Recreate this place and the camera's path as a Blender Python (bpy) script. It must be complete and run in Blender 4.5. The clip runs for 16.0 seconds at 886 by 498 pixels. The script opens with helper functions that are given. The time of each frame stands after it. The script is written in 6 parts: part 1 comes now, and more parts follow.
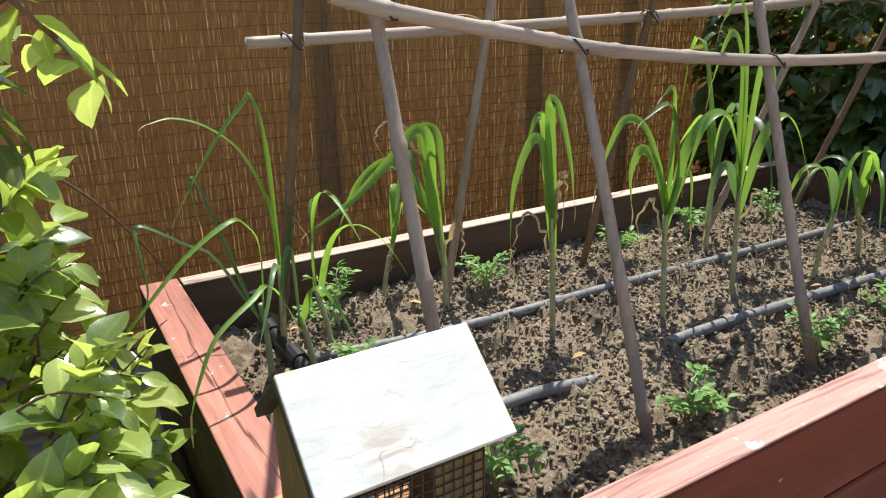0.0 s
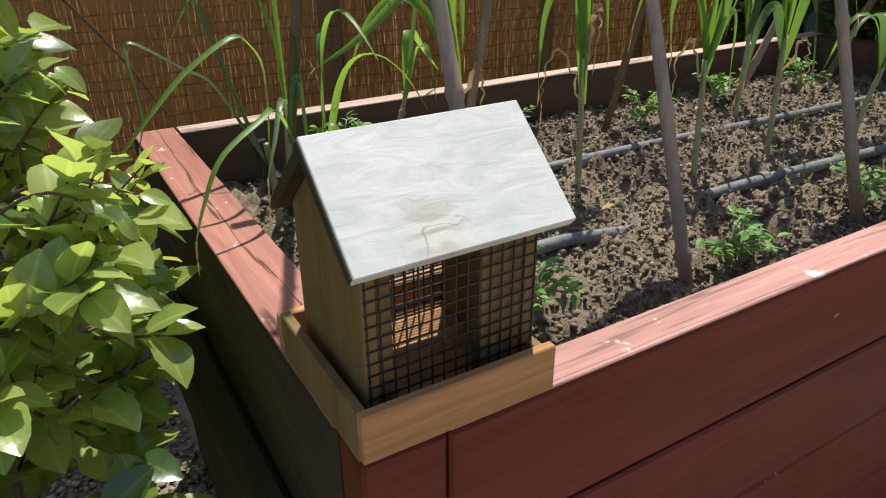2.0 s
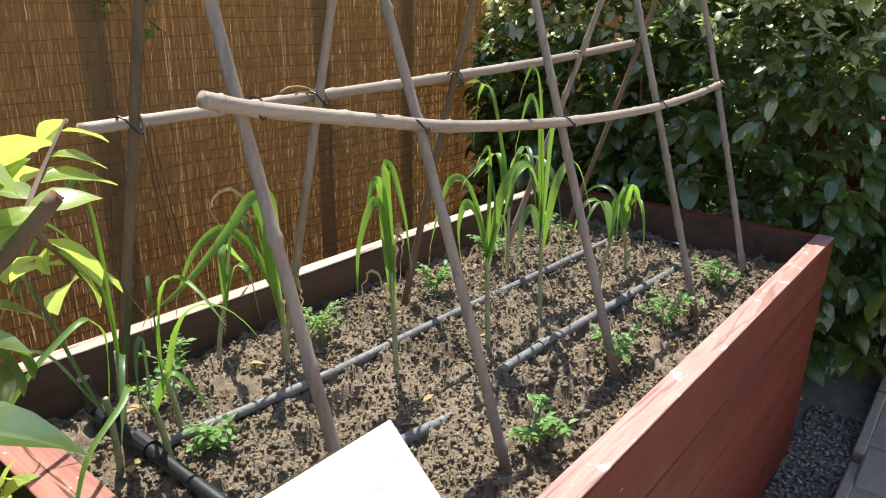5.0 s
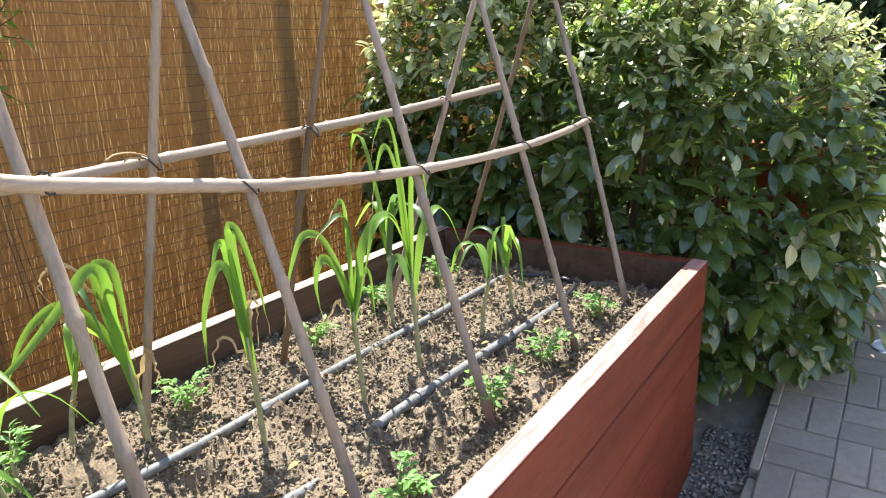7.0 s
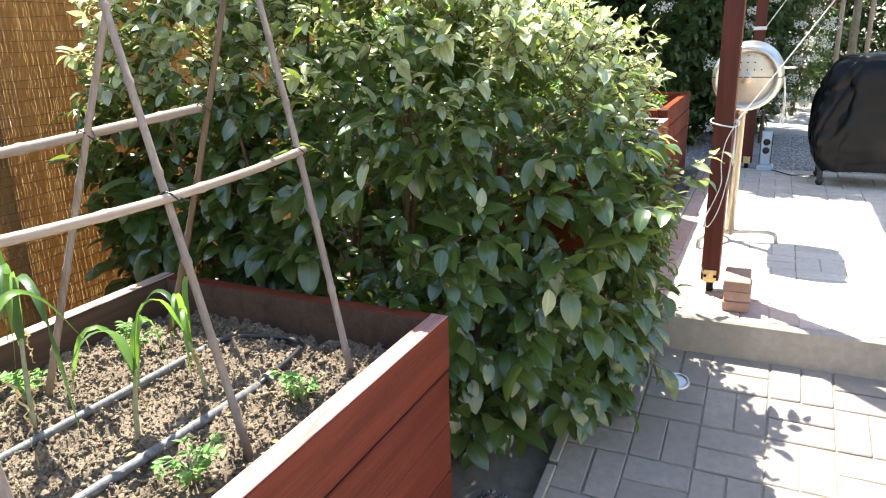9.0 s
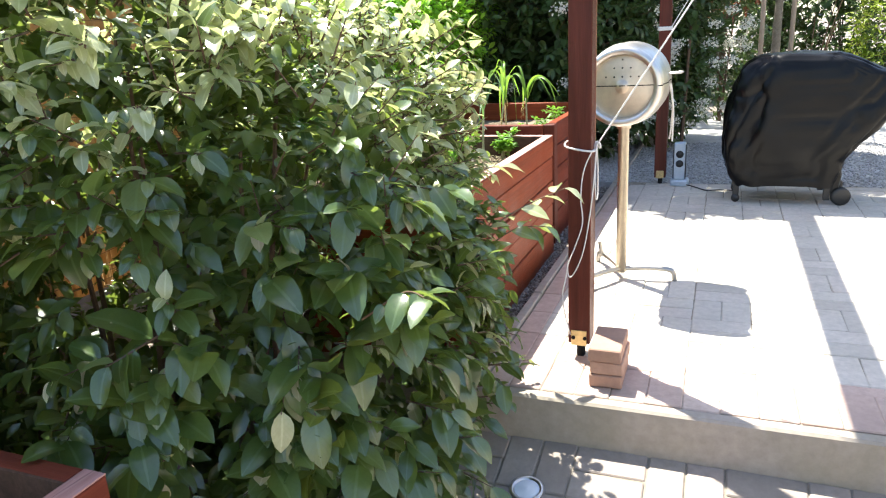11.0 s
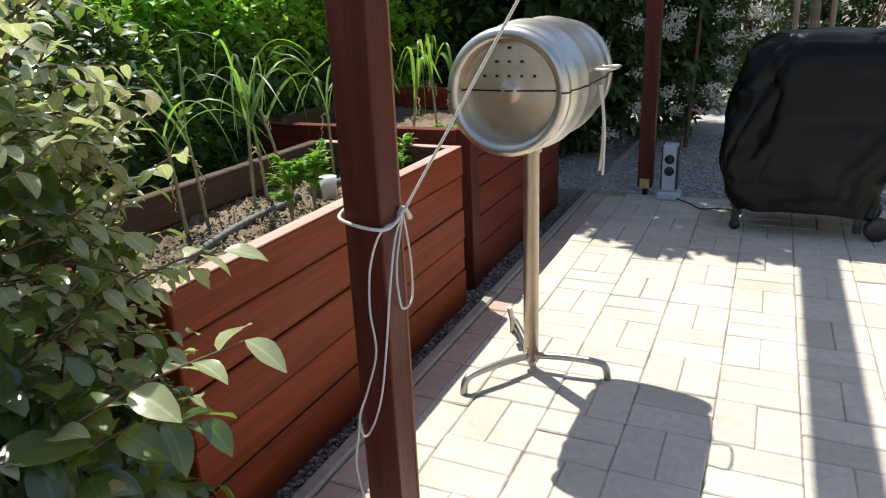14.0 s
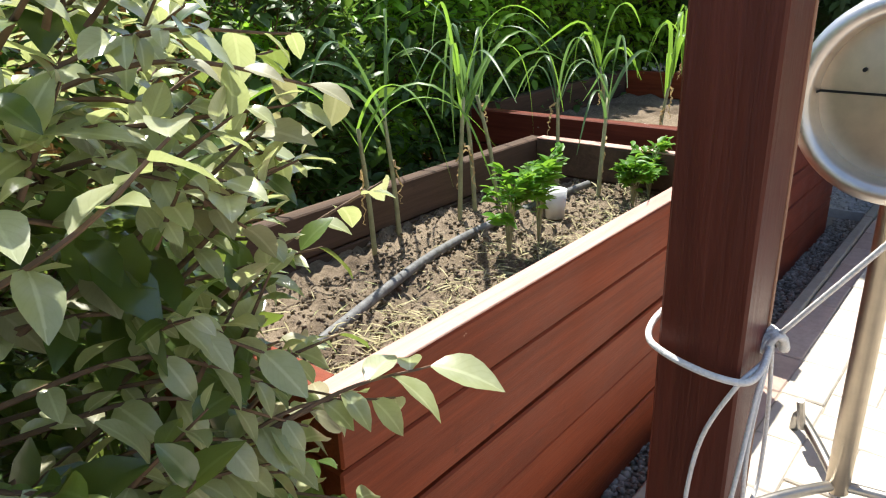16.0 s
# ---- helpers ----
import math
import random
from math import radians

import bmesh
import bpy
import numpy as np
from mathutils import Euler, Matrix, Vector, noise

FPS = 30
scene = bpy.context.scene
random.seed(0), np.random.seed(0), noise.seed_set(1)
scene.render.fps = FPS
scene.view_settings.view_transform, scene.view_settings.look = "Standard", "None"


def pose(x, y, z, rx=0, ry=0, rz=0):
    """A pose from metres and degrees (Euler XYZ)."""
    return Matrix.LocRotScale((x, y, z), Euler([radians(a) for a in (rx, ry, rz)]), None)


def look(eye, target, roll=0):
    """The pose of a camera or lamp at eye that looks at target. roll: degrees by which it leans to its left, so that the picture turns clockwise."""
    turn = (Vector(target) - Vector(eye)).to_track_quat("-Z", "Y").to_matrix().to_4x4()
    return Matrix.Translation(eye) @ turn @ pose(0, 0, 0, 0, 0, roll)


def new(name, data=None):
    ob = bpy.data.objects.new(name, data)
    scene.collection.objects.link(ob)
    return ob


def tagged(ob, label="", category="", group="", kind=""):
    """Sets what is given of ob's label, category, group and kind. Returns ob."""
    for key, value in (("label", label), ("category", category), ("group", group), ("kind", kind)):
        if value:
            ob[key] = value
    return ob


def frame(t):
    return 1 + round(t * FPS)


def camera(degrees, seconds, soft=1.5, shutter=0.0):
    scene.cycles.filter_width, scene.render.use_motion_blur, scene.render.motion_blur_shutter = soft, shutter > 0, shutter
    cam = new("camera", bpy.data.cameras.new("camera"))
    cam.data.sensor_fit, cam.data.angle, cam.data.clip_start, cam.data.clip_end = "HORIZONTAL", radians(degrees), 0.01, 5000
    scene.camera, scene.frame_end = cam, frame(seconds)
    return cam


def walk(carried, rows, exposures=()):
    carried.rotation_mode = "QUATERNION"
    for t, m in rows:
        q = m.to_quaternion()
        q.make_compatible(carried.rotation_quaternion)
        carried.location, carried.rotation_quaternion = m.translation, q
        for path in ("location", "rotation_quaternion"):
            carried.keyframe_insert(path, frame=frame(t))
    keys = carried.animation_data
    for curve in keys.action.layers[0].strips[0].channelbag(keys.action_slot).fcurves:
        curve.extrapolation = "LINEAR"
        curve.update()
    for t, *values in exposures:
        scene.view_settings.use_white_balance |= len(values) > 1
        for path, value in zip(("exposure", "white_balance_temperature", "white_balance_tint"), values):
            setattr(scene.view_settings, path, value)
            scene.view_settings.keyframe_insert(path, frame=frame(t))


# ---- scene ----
cam = camera(64.6, 16.0, 1.15)
PATH = [
    (0, (0.58, 0.739, 1.062), (1.535, 2.363, 0.39), -1.0),
    (0.5, (0.599, 0.8, 0.937), (1.568, 2.404, 0.239), -1.2),
    (1, (0.584, 0.803, 0.872), (1.528, 2.365, 0.053), -0.8),
    (1.5, (0.569, 0.805, 0.859), (1.492, 2.355, -0.003), -0.8),
    (2, (0.559, 0.808, 0.884), (1.474, 2.346, -0.011), -0.4),
    (2.5, (0.555, 0.816, 0.954), (1.498, 2.353, 0.09), 0.1),
    (3, (0.544, 0.825, 1.022), (1.568, 2.348, 0.228), 0.8),
    (3.5, (0.503, 0.825, 1.094), (1.595, 2.312, 0.322), 1.2),
    (4, (0.429, 0.83, 1.176), (1.65, 2.225, 0.425), 1.7),
    (4.2, (0.421, 0.833, 1.184), (1.713, 2.173, 0.454), 1.8),
    (6.3, (0.455, 0.809, 1.244), (1.985, 1.942, 0.633), -0.8),
    (6.5, (0.471, 0.77, 1.242), (2.01, 1.897, 0.641), -1.0),
    (7, (0.563, 0.705, 1.227), (2.163, 1.768, 0.669), -1.8),
    (7.5, (0.781, 0.573, 1.259), (2.388, 1.633, 0.714), -2.6),
    (8, (0.958, 0.442, 1.298), (2.587, 1.456, 0.737), -1.5),
    (8.5, (1.098, 0.388, 1.287), (2.789, 1.277, 0.697), -0.2),
    (8.7, (1.185, 0.403, 1.291), (2.895, 1.251, 0.693), -0.5),
    (10.8, (2.286, 0.154, 1.186), (4.056, 0.904, 0.633), -4.6),
    (11, (2.322, 0.127, 1.236), (4.098, 0.845, 0.663), -3.1),
    (11.5, (2.592, 0.127, 1.242), (4.404, 0.72, 0.64), -1.2),
    (12, (2.84, 0.047, 1.252), (4.668, 0.662, 0.72), -2.8),
    (12.5, (3.041, -0.021, 1.253), (4.82, 0.726, 0.726), -2.1),
    (13, (3.289, -0.001, 1.222), (5.027, 0.788, 0.627), -1.4),
    (13.5, (3.504, -0.016, 1.235), (5.254, 0.697, 0.581), -1.0),
    (14, (3.737, -0.1, 1.23), (5.445, 0.702, 0.567), -2.5),
    (14.5, (3.886, -0.113, 1.228), (5.504, 0.871, 0.585), -2.2),
    (15, (4.017, 0.051, 1.2), (5.544, 1.157, 0.534), -1.4),
    (15.5, (4.115, 0.248, 1.202), (5.59, 1.405, 0.504), -1.5),
    (16, (4.227, 0.39, 1.188), (5.651, 1.603, 0.482), -1.9),
]
EXPOSURE = [(0.0, 0.9), (1.0, 0.58), (2.0, 0.45), (3.5, 0.53), (4.2, 0.78), (6.3, 1.42), (7.0, 1.73), (8.5, 1.95), (10.8, 1.94), (11.5, 1.33), (12.5, 0.82), (13.5, 0.62), (14.5, 0.60), (16.0, 1.08)]
walk(cam, [(t, look(eye, target, roll)) for t, eye, target, roll in PATH], EXPOSURE)
SUN_TO = Vector((0.29, 0.40, 1.0)).normalized()
world = bpy.data.worlds.new("sky")
scene.world = world
world.use_nodes = True
wt = world.node_tree
sky = wt.nodes.new("ShaderNodeTexSky")
sky.sky_type = 'NISHITA'
sky.sun_disc = False
sky.sun_elevation = math.asin(SUN_TO.z)
sky.sun_rotation = math.atan2(SUN_TO.x, SUN_TO.y)
wt.links.new(sky.outputs[0], wt.nodes["Background"].inputs[0])
wt.nodes["Background"].inputs[1].default_value = 0.115
sun = new("sun", bpy.data.lights.new("sun", "SUN"))
sun.data.energy, sun.data.angle, sun.data.color = 4.5, radians(0.53), (1.0, 0.965, 0.88)
sun.matrix_world = look(SUN_TO * 20, (0, 0, 0))

# ---------------------------------------------------------------- materials


def nodes_of(name):
    m = bpy.data.materials.new(name)
    m.use_nodes = True
    t = m.node_tree
    return m, t, t.nodes, t.links, t.nodes["Principled BSDF"]


def coords(t, scale, kind="Object"):
    tc = t.nodes.new("ShaderNodeTexCoord")
    mp = t.nodes.new("ShaderNodeMapping")
    mp.inputs["Scale"].default_value = scale
    t.links.new(tc.outputs[kind], mp.inputs[0])
    return mp.outputs[0]


def noise_tex(t, vec, scale, detail=6, rough=0.6, distort=0.0):
    n = t.nodes.new("ShaderNodeTexNoise")
    n.inputs["Scale"].default_value, n.inputs["Detail"].default_value = scale, detail
    n.inputs["Roughness"].default_value, n.inputs["Distortion"].default_value = rough, distort
    t.links.new(vec, n.inputs["Vector"])
    return n.outputs["Fac"]


def ramp(t, fac, stops):
    r = t.nodes.new("ShaderNodeValToRGB")
    e = r.color_ramp.elements
    while len(e) < len(stops):
        e.new(0.5)
    for el, (p, c) in zip(e, stops):
        el.position, el.color = p, (*c, 1)
    t.links.new(fac, r.inputs[0])
    return r.outputs[0]


def mixc(t, fac, a, b, mode="MIX"):
    m = t.nodes.new("ShaderNodeMix")
    m.data_type, m.blend_type = "RGBA", mode
    for sock, val in ((m.inputs[0], fac), (m.inputs[6], a), (m.inputs[7], b)):
        if isinstance(val, (int, float)):
            sock.default_value = val
        elif isinstance(val, tuple):
            sock.default_value = (*val, 1)
        else:
            t.links.new(val, sock)
    return m.outputs[2]


def bump(t, bsdf, height, strength=0.3, dist=0.01):
    b = t.nodes.new("ShaderNodeBump")
    b.inputs["Strength"].default_value, b.inputs["Distance"].default_value = strength, dist
    t.links.new(height, b.inputs["Height"])
    t.links.new(b.outputs[0], bsdf.inputs["Normal"])


def plain(name, col, rough=0.5, metal=0.0, var=0.25, scale=40, bumps=0.15, spec=0.5):
    m, t, n, l, b = nodes_of(name)
    v = coords(t, (1, 1, 1))
    f = noise_tex(t, v, scale)
    g = noise_tex(t, v, scale / 9)
    lo = tuple(c * (1 - var) for c in col)
    hi = tuple(min(1, c * (1 + var)) for c in col)
    c1 = ramp(t, f, [(0.3, lo), (0.7, hi)])
    c2 = mixc(t, g, c1, lo, "MIX")
    l.new(mixc(t, 0.5, c1, c2), b.inputs["Base Color"])
    b.inputs["Roughness"].default_value, b.inputs["Metallic"].default_value = rough, metal
    b.inputs["Specular IOR Level"].default_value = spec
    bump(t, b, f, bumps, 0.004)
    return m


def sums(t, op, a, b_):
    m = t.nodes.new("ShaderNodeMath")
    m.operation = op
    for sock, val in ((m.inputs[0], a), (m.inputs[1], b_)):
        if isinstance(val, (int, float)):
            sock.default_value = val
        else:
            t.links.new(val, sock)
    return m.outputs[0]


def wood(name, dark, light, axis="x", rough=0.6, worn=None, worn_at=0.62, cracks=0.0):
    """Sawn timber with its grain along one axis; worn: a paler colour that shows through in patches."""
    m, t, n, l, b = nodes_of(name)
    st = {"x": (1.2, 22, 22), "y": (22, 1.2, 22), "z": (22, 22, 1.2)}[axis]
    v = coords(t, st)
    v0 = coords(t, (1, 1, 1))
    fine = noise_tex(t, v, 4.5, 8, 0.65, 0.6)
    broad = noise_tex(t, v0, 3.0, 4)
    c = ramp(t, fine, [(0.28, dark), (0.72, light)])
    c = mixc(t, 0.45, c, mixc(t, broad, dark, light), "MIX")
    smear = noise_tex(t, v, 0.55, 5, 0.7, 0.8)
    c = mixc(t, ramp(t, smear, [(0.42, (0, 0, 0)), (0.68, (0.6, 0.6, 0.6))]), c, tuple(x * 0.55 for x in dark))
    blot = noise_tex(t, v0, 11, 5, 0.7)
    c = mixc(t, ramp(t, blot, [(0.62, (0, 0, 0)), (0.75, (0.45, 0.45, 0.45))]), c, tuple(x * 0.45 for x in dark))
    if worn:
        sp = noise_tex(t, v0, 17, 6, 0.62)
        c = mixc(t, ramp(t, sp, [(worn_at, (0, 0, 0)), (worn_at + 0.035, (1, 1, 1))]), c, worn)
    if cracks:
        split = noise_tex(t, coords(t, tuple(q * 0.42 for q in st)), 1.6, 4, 0.55, 0.3)
        line = ramp(t, sums(t, "ABSOLUTE", sums(t, "SUBTRACT", split, 0.5), 0), [(0.004, (cracks,) * 3), (0.02, (0, 0, 0))])
        c = mixc(t, line, c, tuple(x * 0.25 for x in dark))
    l.new(c, b.inputs["Base Color"])
    l.new(ramp(t, broad, [(0.3, (rough - 0.12,) * 3), (0.7, (rough + 0.12,) * 3)]), b.inputs["Roughness"])
    b.inputs["Specular IOR Level"].default_value = 0.2
    bump(t, b, fine, 0.3, 0.006)
    return m


def leafy(name, dark, light, rough=0.4, glow=0.35, tint=(0.30, 0.45, 0.06), spec=0.5, pale=None, veins=False, coat=0.0):
    """Leaves that differ from one to the next and let some light through."""
    m, t, n, l, b = nodes_of(name)
    geo = n.new("ShaderNodeNewGeometry")
    stops = [(0.0, dark), (0.75, light)]
    if pale:
        stops.append((1.0, pale))
    c = ramp(t, geo.outputs["Random Per Island"], stops)
    v = coords(t, (1, 1, 1))
    f = noise_tex(t, v, 60, 4)
    c = mixc(t, 0.35, c, ramp(t, f, [(0.3, dark), (0.7, light)]))
    if veins:
        uvn = n.new("ShaderNodeUVMap")
        sep = n.new("ShaderNodeSeparateXYZ")
        l.new(uvn.outputs[0], sep.inputs[0])
        off = sums(t, "ABSOLUTE", sums(t, "SUBTRACT", sep.outputs[1], 0.5), 0)
        rib = ramp(t, off, [(0.03, (1, 1, 1)), (0.07, (0, 0, 0))])
        saw = sums(t, "SINE", sums(t, "MULTIPLY", sums(t, "SUBTRACT", sums(t, "MULTIPLY", sep.outputs[0], 1.6), off), 34.0), 0)
        side = ramp(t, saw, [(0.6, (0, 0, 0)), (1.0, (0.13, 0.13, 0.13))])
        c = mixc(t, side, c, tuple(x * 0.72 for x in dark))
        c = mixc(t, mixc(t, 0.35, (0.0, 0.0, 0.0), rib), c, tuple(min(1, x * 1.5 + 0.06) for x in light))
    l.new(c, b.inputs["Base Color"])
    b.inputs["Roughness"].default_value = rough
    b.inputs["Specular IOR Level"].default_value = spec
    b.inputs["Coat Weight"].default_value, b.inputs["Coat Roughness"].default_value = coat, 0.30
    bump(t, b, f, 0.25, 0.003)
    tr = n.new("ShaderNodeBsdfTranslucent")
    l.new(mixc(t, 0.6, c, tint), tr.inputs[0])
    mx = n.new("ShaderNodeMixShader")
    mx.inputs[0].default_value = glow
    l.new(b.outputs[0], mx.inputs[1])
    l.new(tr.outputs[0], mx.inputs[2])
    l.new(mx.outputs[0], n["Material Output"].inputs[0])
    return m


def pieces(name, a, b_, c_, rough=0.85, scale=30, moss=None):
    """Pavers and stones: one hue for each piece, with grain and stains."""
    m, t, n, l, b = nodes_of(name)
    oi = n.new("ShaderNodeObjectInfo")
    geo = n.new("ShaderNodeNewGeometry")
    add = n.new("ShaderNodeMath")
    add.operation = "ADD"
    fr = n.new("ShaderNodeMath")
    fr.operation = "FRACT"
    l.new(oi.outputs["Random"], add.inputs[0])
    l.new(geo.outputs["Random Per Island"], add.inputs[1])
    l.new(add.outputs[0], fr.inputs[0])
    c = ramp(t, fr.outputs[0], [(0.0, a), (0.5, b_), (1.0, c_)])
    tc = n.new("ShaderNodeNewGeometry")
    f = noise_tex(t, tc.outputs["Position"], scale, 6, 0.65)
    g = noise_tex(t, tc.outputs["Position"], 2.3, 5)
    c = mixc(t, ramp(t, f, [(0.35, (0.0,) * 3), (0.75, (0.5,) * 3)]), c, tuple(x * 0.6 for x in a))
    c = mixc(t, ramp(t, g, [(0.45, (0.0,) * 3), (0.72, (0.5,) * 3)]), c, moss or tuple(x * 0.55 for x in b_))
    l.new(c, b.inputs["Base Color"])
    b.inputs["Roughness"].default_value = rough
    bump(t, b, f, 0.35, 0.004)
    return m


RED_D, RED_L = (0.110, 0.021, 0.011), (0.215, 0.049, 0.026)
M_RED_X = wood("red_stain_along", RED_D, RED_L, "x", 0.55, (0.50, 0.40, 0.35), 0.70)
M_RED_Y = wood("red_stain_across", RED_D, RED_L, "y", 0.55, (0.50, 0.40, 0.35), 0.70)
M_CAP_X = wood("faded_red_along", (0.36, 0.155, 0.125), (0.60, 0.355, 0.305), "x", 0.6, (0.68, 0.62, 0.57), 0.615, 0.5)
M_CAP_Y = wood("faded_red_across", (0.26, 0.09, 0.065), (0.50, 0.24, 0.185), "y", 0.6, (0.64, 0.54, 0.47), 0.64, 0.9)
M_BARE_X = wood("weathered_board", (0.42, 0.28, 0.22), (0.66, 0.52, 0.44), "x", 0.7, (0.6, 0.52, 0.45), 0.66, 0.8)
M_BEDBACK = wood("dark_brown_inside", (0.07, 0.045, 0.032), (0.15, 0.095, 0.065), "x", 0.75)
# mossy brown timber, darkened to carry the shade beside the bed
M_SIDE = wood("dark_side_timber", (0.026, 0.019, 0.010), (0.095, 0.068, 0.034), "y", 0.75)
M_RED2 = wood("fresh_red_stain", (0.165, 0.031, 0.011), (0.33, 0.073, 0.026), "x", 0.5, (0.6, 0.4, 0.3), 0.74)
M_RED2Y = wood("fresh_red_stain_across", (0.165, 0.031, 0.011), (0.33, 0.073, 0.026), "y", 0.5, (0.6, 0.4, 0.3), 0.74)
# top edges of the second bed, with the sun put into their colour
M_CAP2 = wood("sunlit_cap", (0.50, 0.29, 0.23), (0.68, 0.46, 0.39), "x", 0.6)
M_POST = wood("post_stain", (0.078, 0.018, 0.011), (0.132, 0.032, 0.019), "z", 0.45)
M_POST_EDGE = wood("post_bare_edge", (0.24, 0.12, 0.07), (0.36, 0.2, 0.12), "z", 0.6)
M_PINE = wood("pale_pine", (0.34, 0.135, 0.04), (0.66, 0.40, 0.19), "x", 0.55)
M_PINE_Z = wood("pine_side", (0.15, 0.092, 0.034), (0.29, 0.19, 0.078), "z", 0.65)
M_LOG = wood("grey_log", (0.16, 0.13, 0.10), (0.32, 0.28, 0.22), "x", 0.85)
M_DARKPOST = wood("dark_post", (0.04, 0.03, 0.02), (0.09, 0.06, 0.04), "z", 0.85)


def roof_mat():
    m, t, n, l, b = nodes_of("bleached_roof_board")
    v = coords(t, (3, 9, 9))
    v0 = coords(t, (1, 1, 1))
    f = noise_tex(t, v, 5, 8, 0.6, 1.2)
    g = noise_tex(t, v0, 9, 4)
    c = ramp(t, f, [(0.25, (0.52, 0.53, 0.48)), (0.6, (0.68, 0.67, 0.63)), (0.8, (0.73, 0.71, 0.66))])
    c = mixc(t, ramp(t, g, [(0.45, (0, 0, 0)), (0.75, (0.5, 0.5, 0.5))]), c, (0.40, 0.49, 0.43))
    wv = n.new("ShaderNodeTexWave")
    wv.wave_type = "RINGS"
    wv.rings_direction = "SPHERICAL"
    mp = n.new("ShaderNodeMapping")
    mp.inputs["Location"].default_value = (-0.838, -1.30, -0.625)
    tc = n.new("ShaderNodeTexCoord")
    l.new(tc.outputs["Object"], mp.inputs[0])
    l.new(mp.outputs[0], wv.inputs["Vector"])
    wv.inputs["Scale"].default_value, wv.inputs["Distortion"].default_value = 9, 22
    gr = n.new("ShaderNodeTexGradient")
    gr.gradient_type = "SPHERICAL"
    mp2 = n.new("ShaderNodeMapping")
    mp2.inputs["Location"].default_value = (-0.838 * 17, -1.292 * 17, -0.625 * 17)
    mp2.inputs["Scale"].default_value = (17, 17, 17)
    l.new(tc.outputs["Object"], mp2.inputs[0])
    l.new(mp2.outputs[0], gr.inputs[0])
    c = mixc(t, ramp(t, gr.outputs[0], [(0.25, (0, 0, 0)), (0.95, (0.6,) * 3)]), c,
             ramp(t, wv.outputs["Fac"], [(0.1, (0.42, 0.28, 0.18)), (0.6, (0.74, 0.66, 0.57))]))
    crack = noise_tex(t, coords(t, (1.0, 1.6, 1.0)), 17, 3, 0.5, 0.6)
    line = ramp(t, sums(t, "ABSOLUTE", sums(t, "SUBTRACT", crack, 0.5), 0), [(0.003, (1, 1, 1)), (0.014, (0, 0, 0))])
    near_knot = ramp(t, gr.outputs[0], [(0.2, (0, 0, 0)), (0.7, (0.45,) * 3)])
    c = mixc(t, mixc(t, 1.0, line, near_knot, "MULTIPLY"), c, (0.12, 0.075, 0.045))
    l.new(c, b.inputs["Base Color"])
    b.inputs["Roughness"].default_value = 0.42
    bump(t, b, f, 0.2, 0.004)
    return m


M_ROOF = roof_mat()
M_CANE = wood("bamboo_cane", (0.25, 0.185, 0.14), (0.45, 0.365, 0.29), "z", 0.5)
M_CANE_DARK = wood("old_bamboo_cane", (0.13, 0.085, 0.05), (0.24, 0.17, 0.11), "z", 0.55)
M_BIND = plain("rusty_binding", (0.24, 0.15, 0.07), 0.8, var=0.5, scale=30)
M_BAR = wood("bamboo_bar", (0.31, 0.24, 0.185), (0.49, 0.41, 0.33), "x", 0.5)
M_TIE = plain("black_tie", (0.02, 0.02, 0.02), 0.5)
M_WIRE = plain("black_mesh_wire", (0.012, 0.012, 0.012), 0.45)
M_PIPE = plain("grey_poly_pipe", (0.20, 0.20, 0.195), 0.55, var=0.5, scale=60, spec=0.35)
M_PIPE_D = plain("black_pipe_joint", (0.022, 0.024, 0.027), 0.4, var=0.4)
M_STEEL = plain("brushed_steel", (0.66, 0.63, 0.58), 0.36, 1.0, 0.12, 25, 0.05)
M_STEEL_F = plain("heat_tinted_steel", (0.66, 0.57, 0.45), 0.42, 1.0, 0.18, 14, 0.05)
M_STEEL_LEG = plain("dull_steel_tube", (0.42, 0.40, 0.37), 0.42, 1.0, 0.2, 30, 0.05)
M_HOLE = plain("dark_hole", (0.008, 0.008, 0.008), 0.9)
M_ROPE = plain("white_rope", (0.74, 0.72, 0.68), 0.85, var=0.2, scale=300, bumps=0.5)
M_ZINC = plain("zinc_bracket", (0.62, 0.50, 0.25), 0.4, 0.8, 0.3, 60)
M_COVER = plain("black_cover_cloth", (0.003, 0.0034, 0.0042), 0.36, var=0.5, scale=9, bumps=0.8, spec=0.22)
M_WHITEP = plain("pale_plastic", (0.52, 0.60, 0.66), 0.4, var=0.1)
M_BLACKP = plain("black_plastic", (0.02, 0.02, 0.02), 0.4)
M_CUP = plain("milky_cup", (0.7, 0.72, 0.7), 0.25, var=0.08)
M_GLASSLAMP = plain("frosted_lamp_glass", (0.7, 0.74, 0.78), 0.2, var=0.06)
M_RING = plain("steel_ring", (0.6, 0.6, 0.6), 0.3, 1.0)
M_WALL = plain("cream_render", (0.62, 0.56, 0.46), 0.9, var=0.12, scale=12, bumps=0.3)

M_PAVER = pieces("sand_paver", (0.525, 0.475, 0.40), (0.615, 0.562, 0.475), (0.635, 0.565, 0.485))
M_PAVER_R = pieces("rose_paver", (0.50, 0.36, 0.29), (0.55, 0.41, 0.34), (0.60, 0.48, 0.40))
M_PAVER_G = pieces("grey_paver", (0.29, 0.245, 0.205), (0.36, 0.31, 0.26), (0.38, 0.31, 0.265))
M_BRICK = pieces("loose_paver", (0.40, 0.23, 0.16), (0.46, 0.28, 0.20), (0.52, 0.33, 0.25))
M_KERB = pieces("concrete_edge", (0.36, 0.31, 0.26), (0.42, 0.37, 0.31), (0.40, 0.34, 0.28), moss=(0.2, 0.19, 0.12))
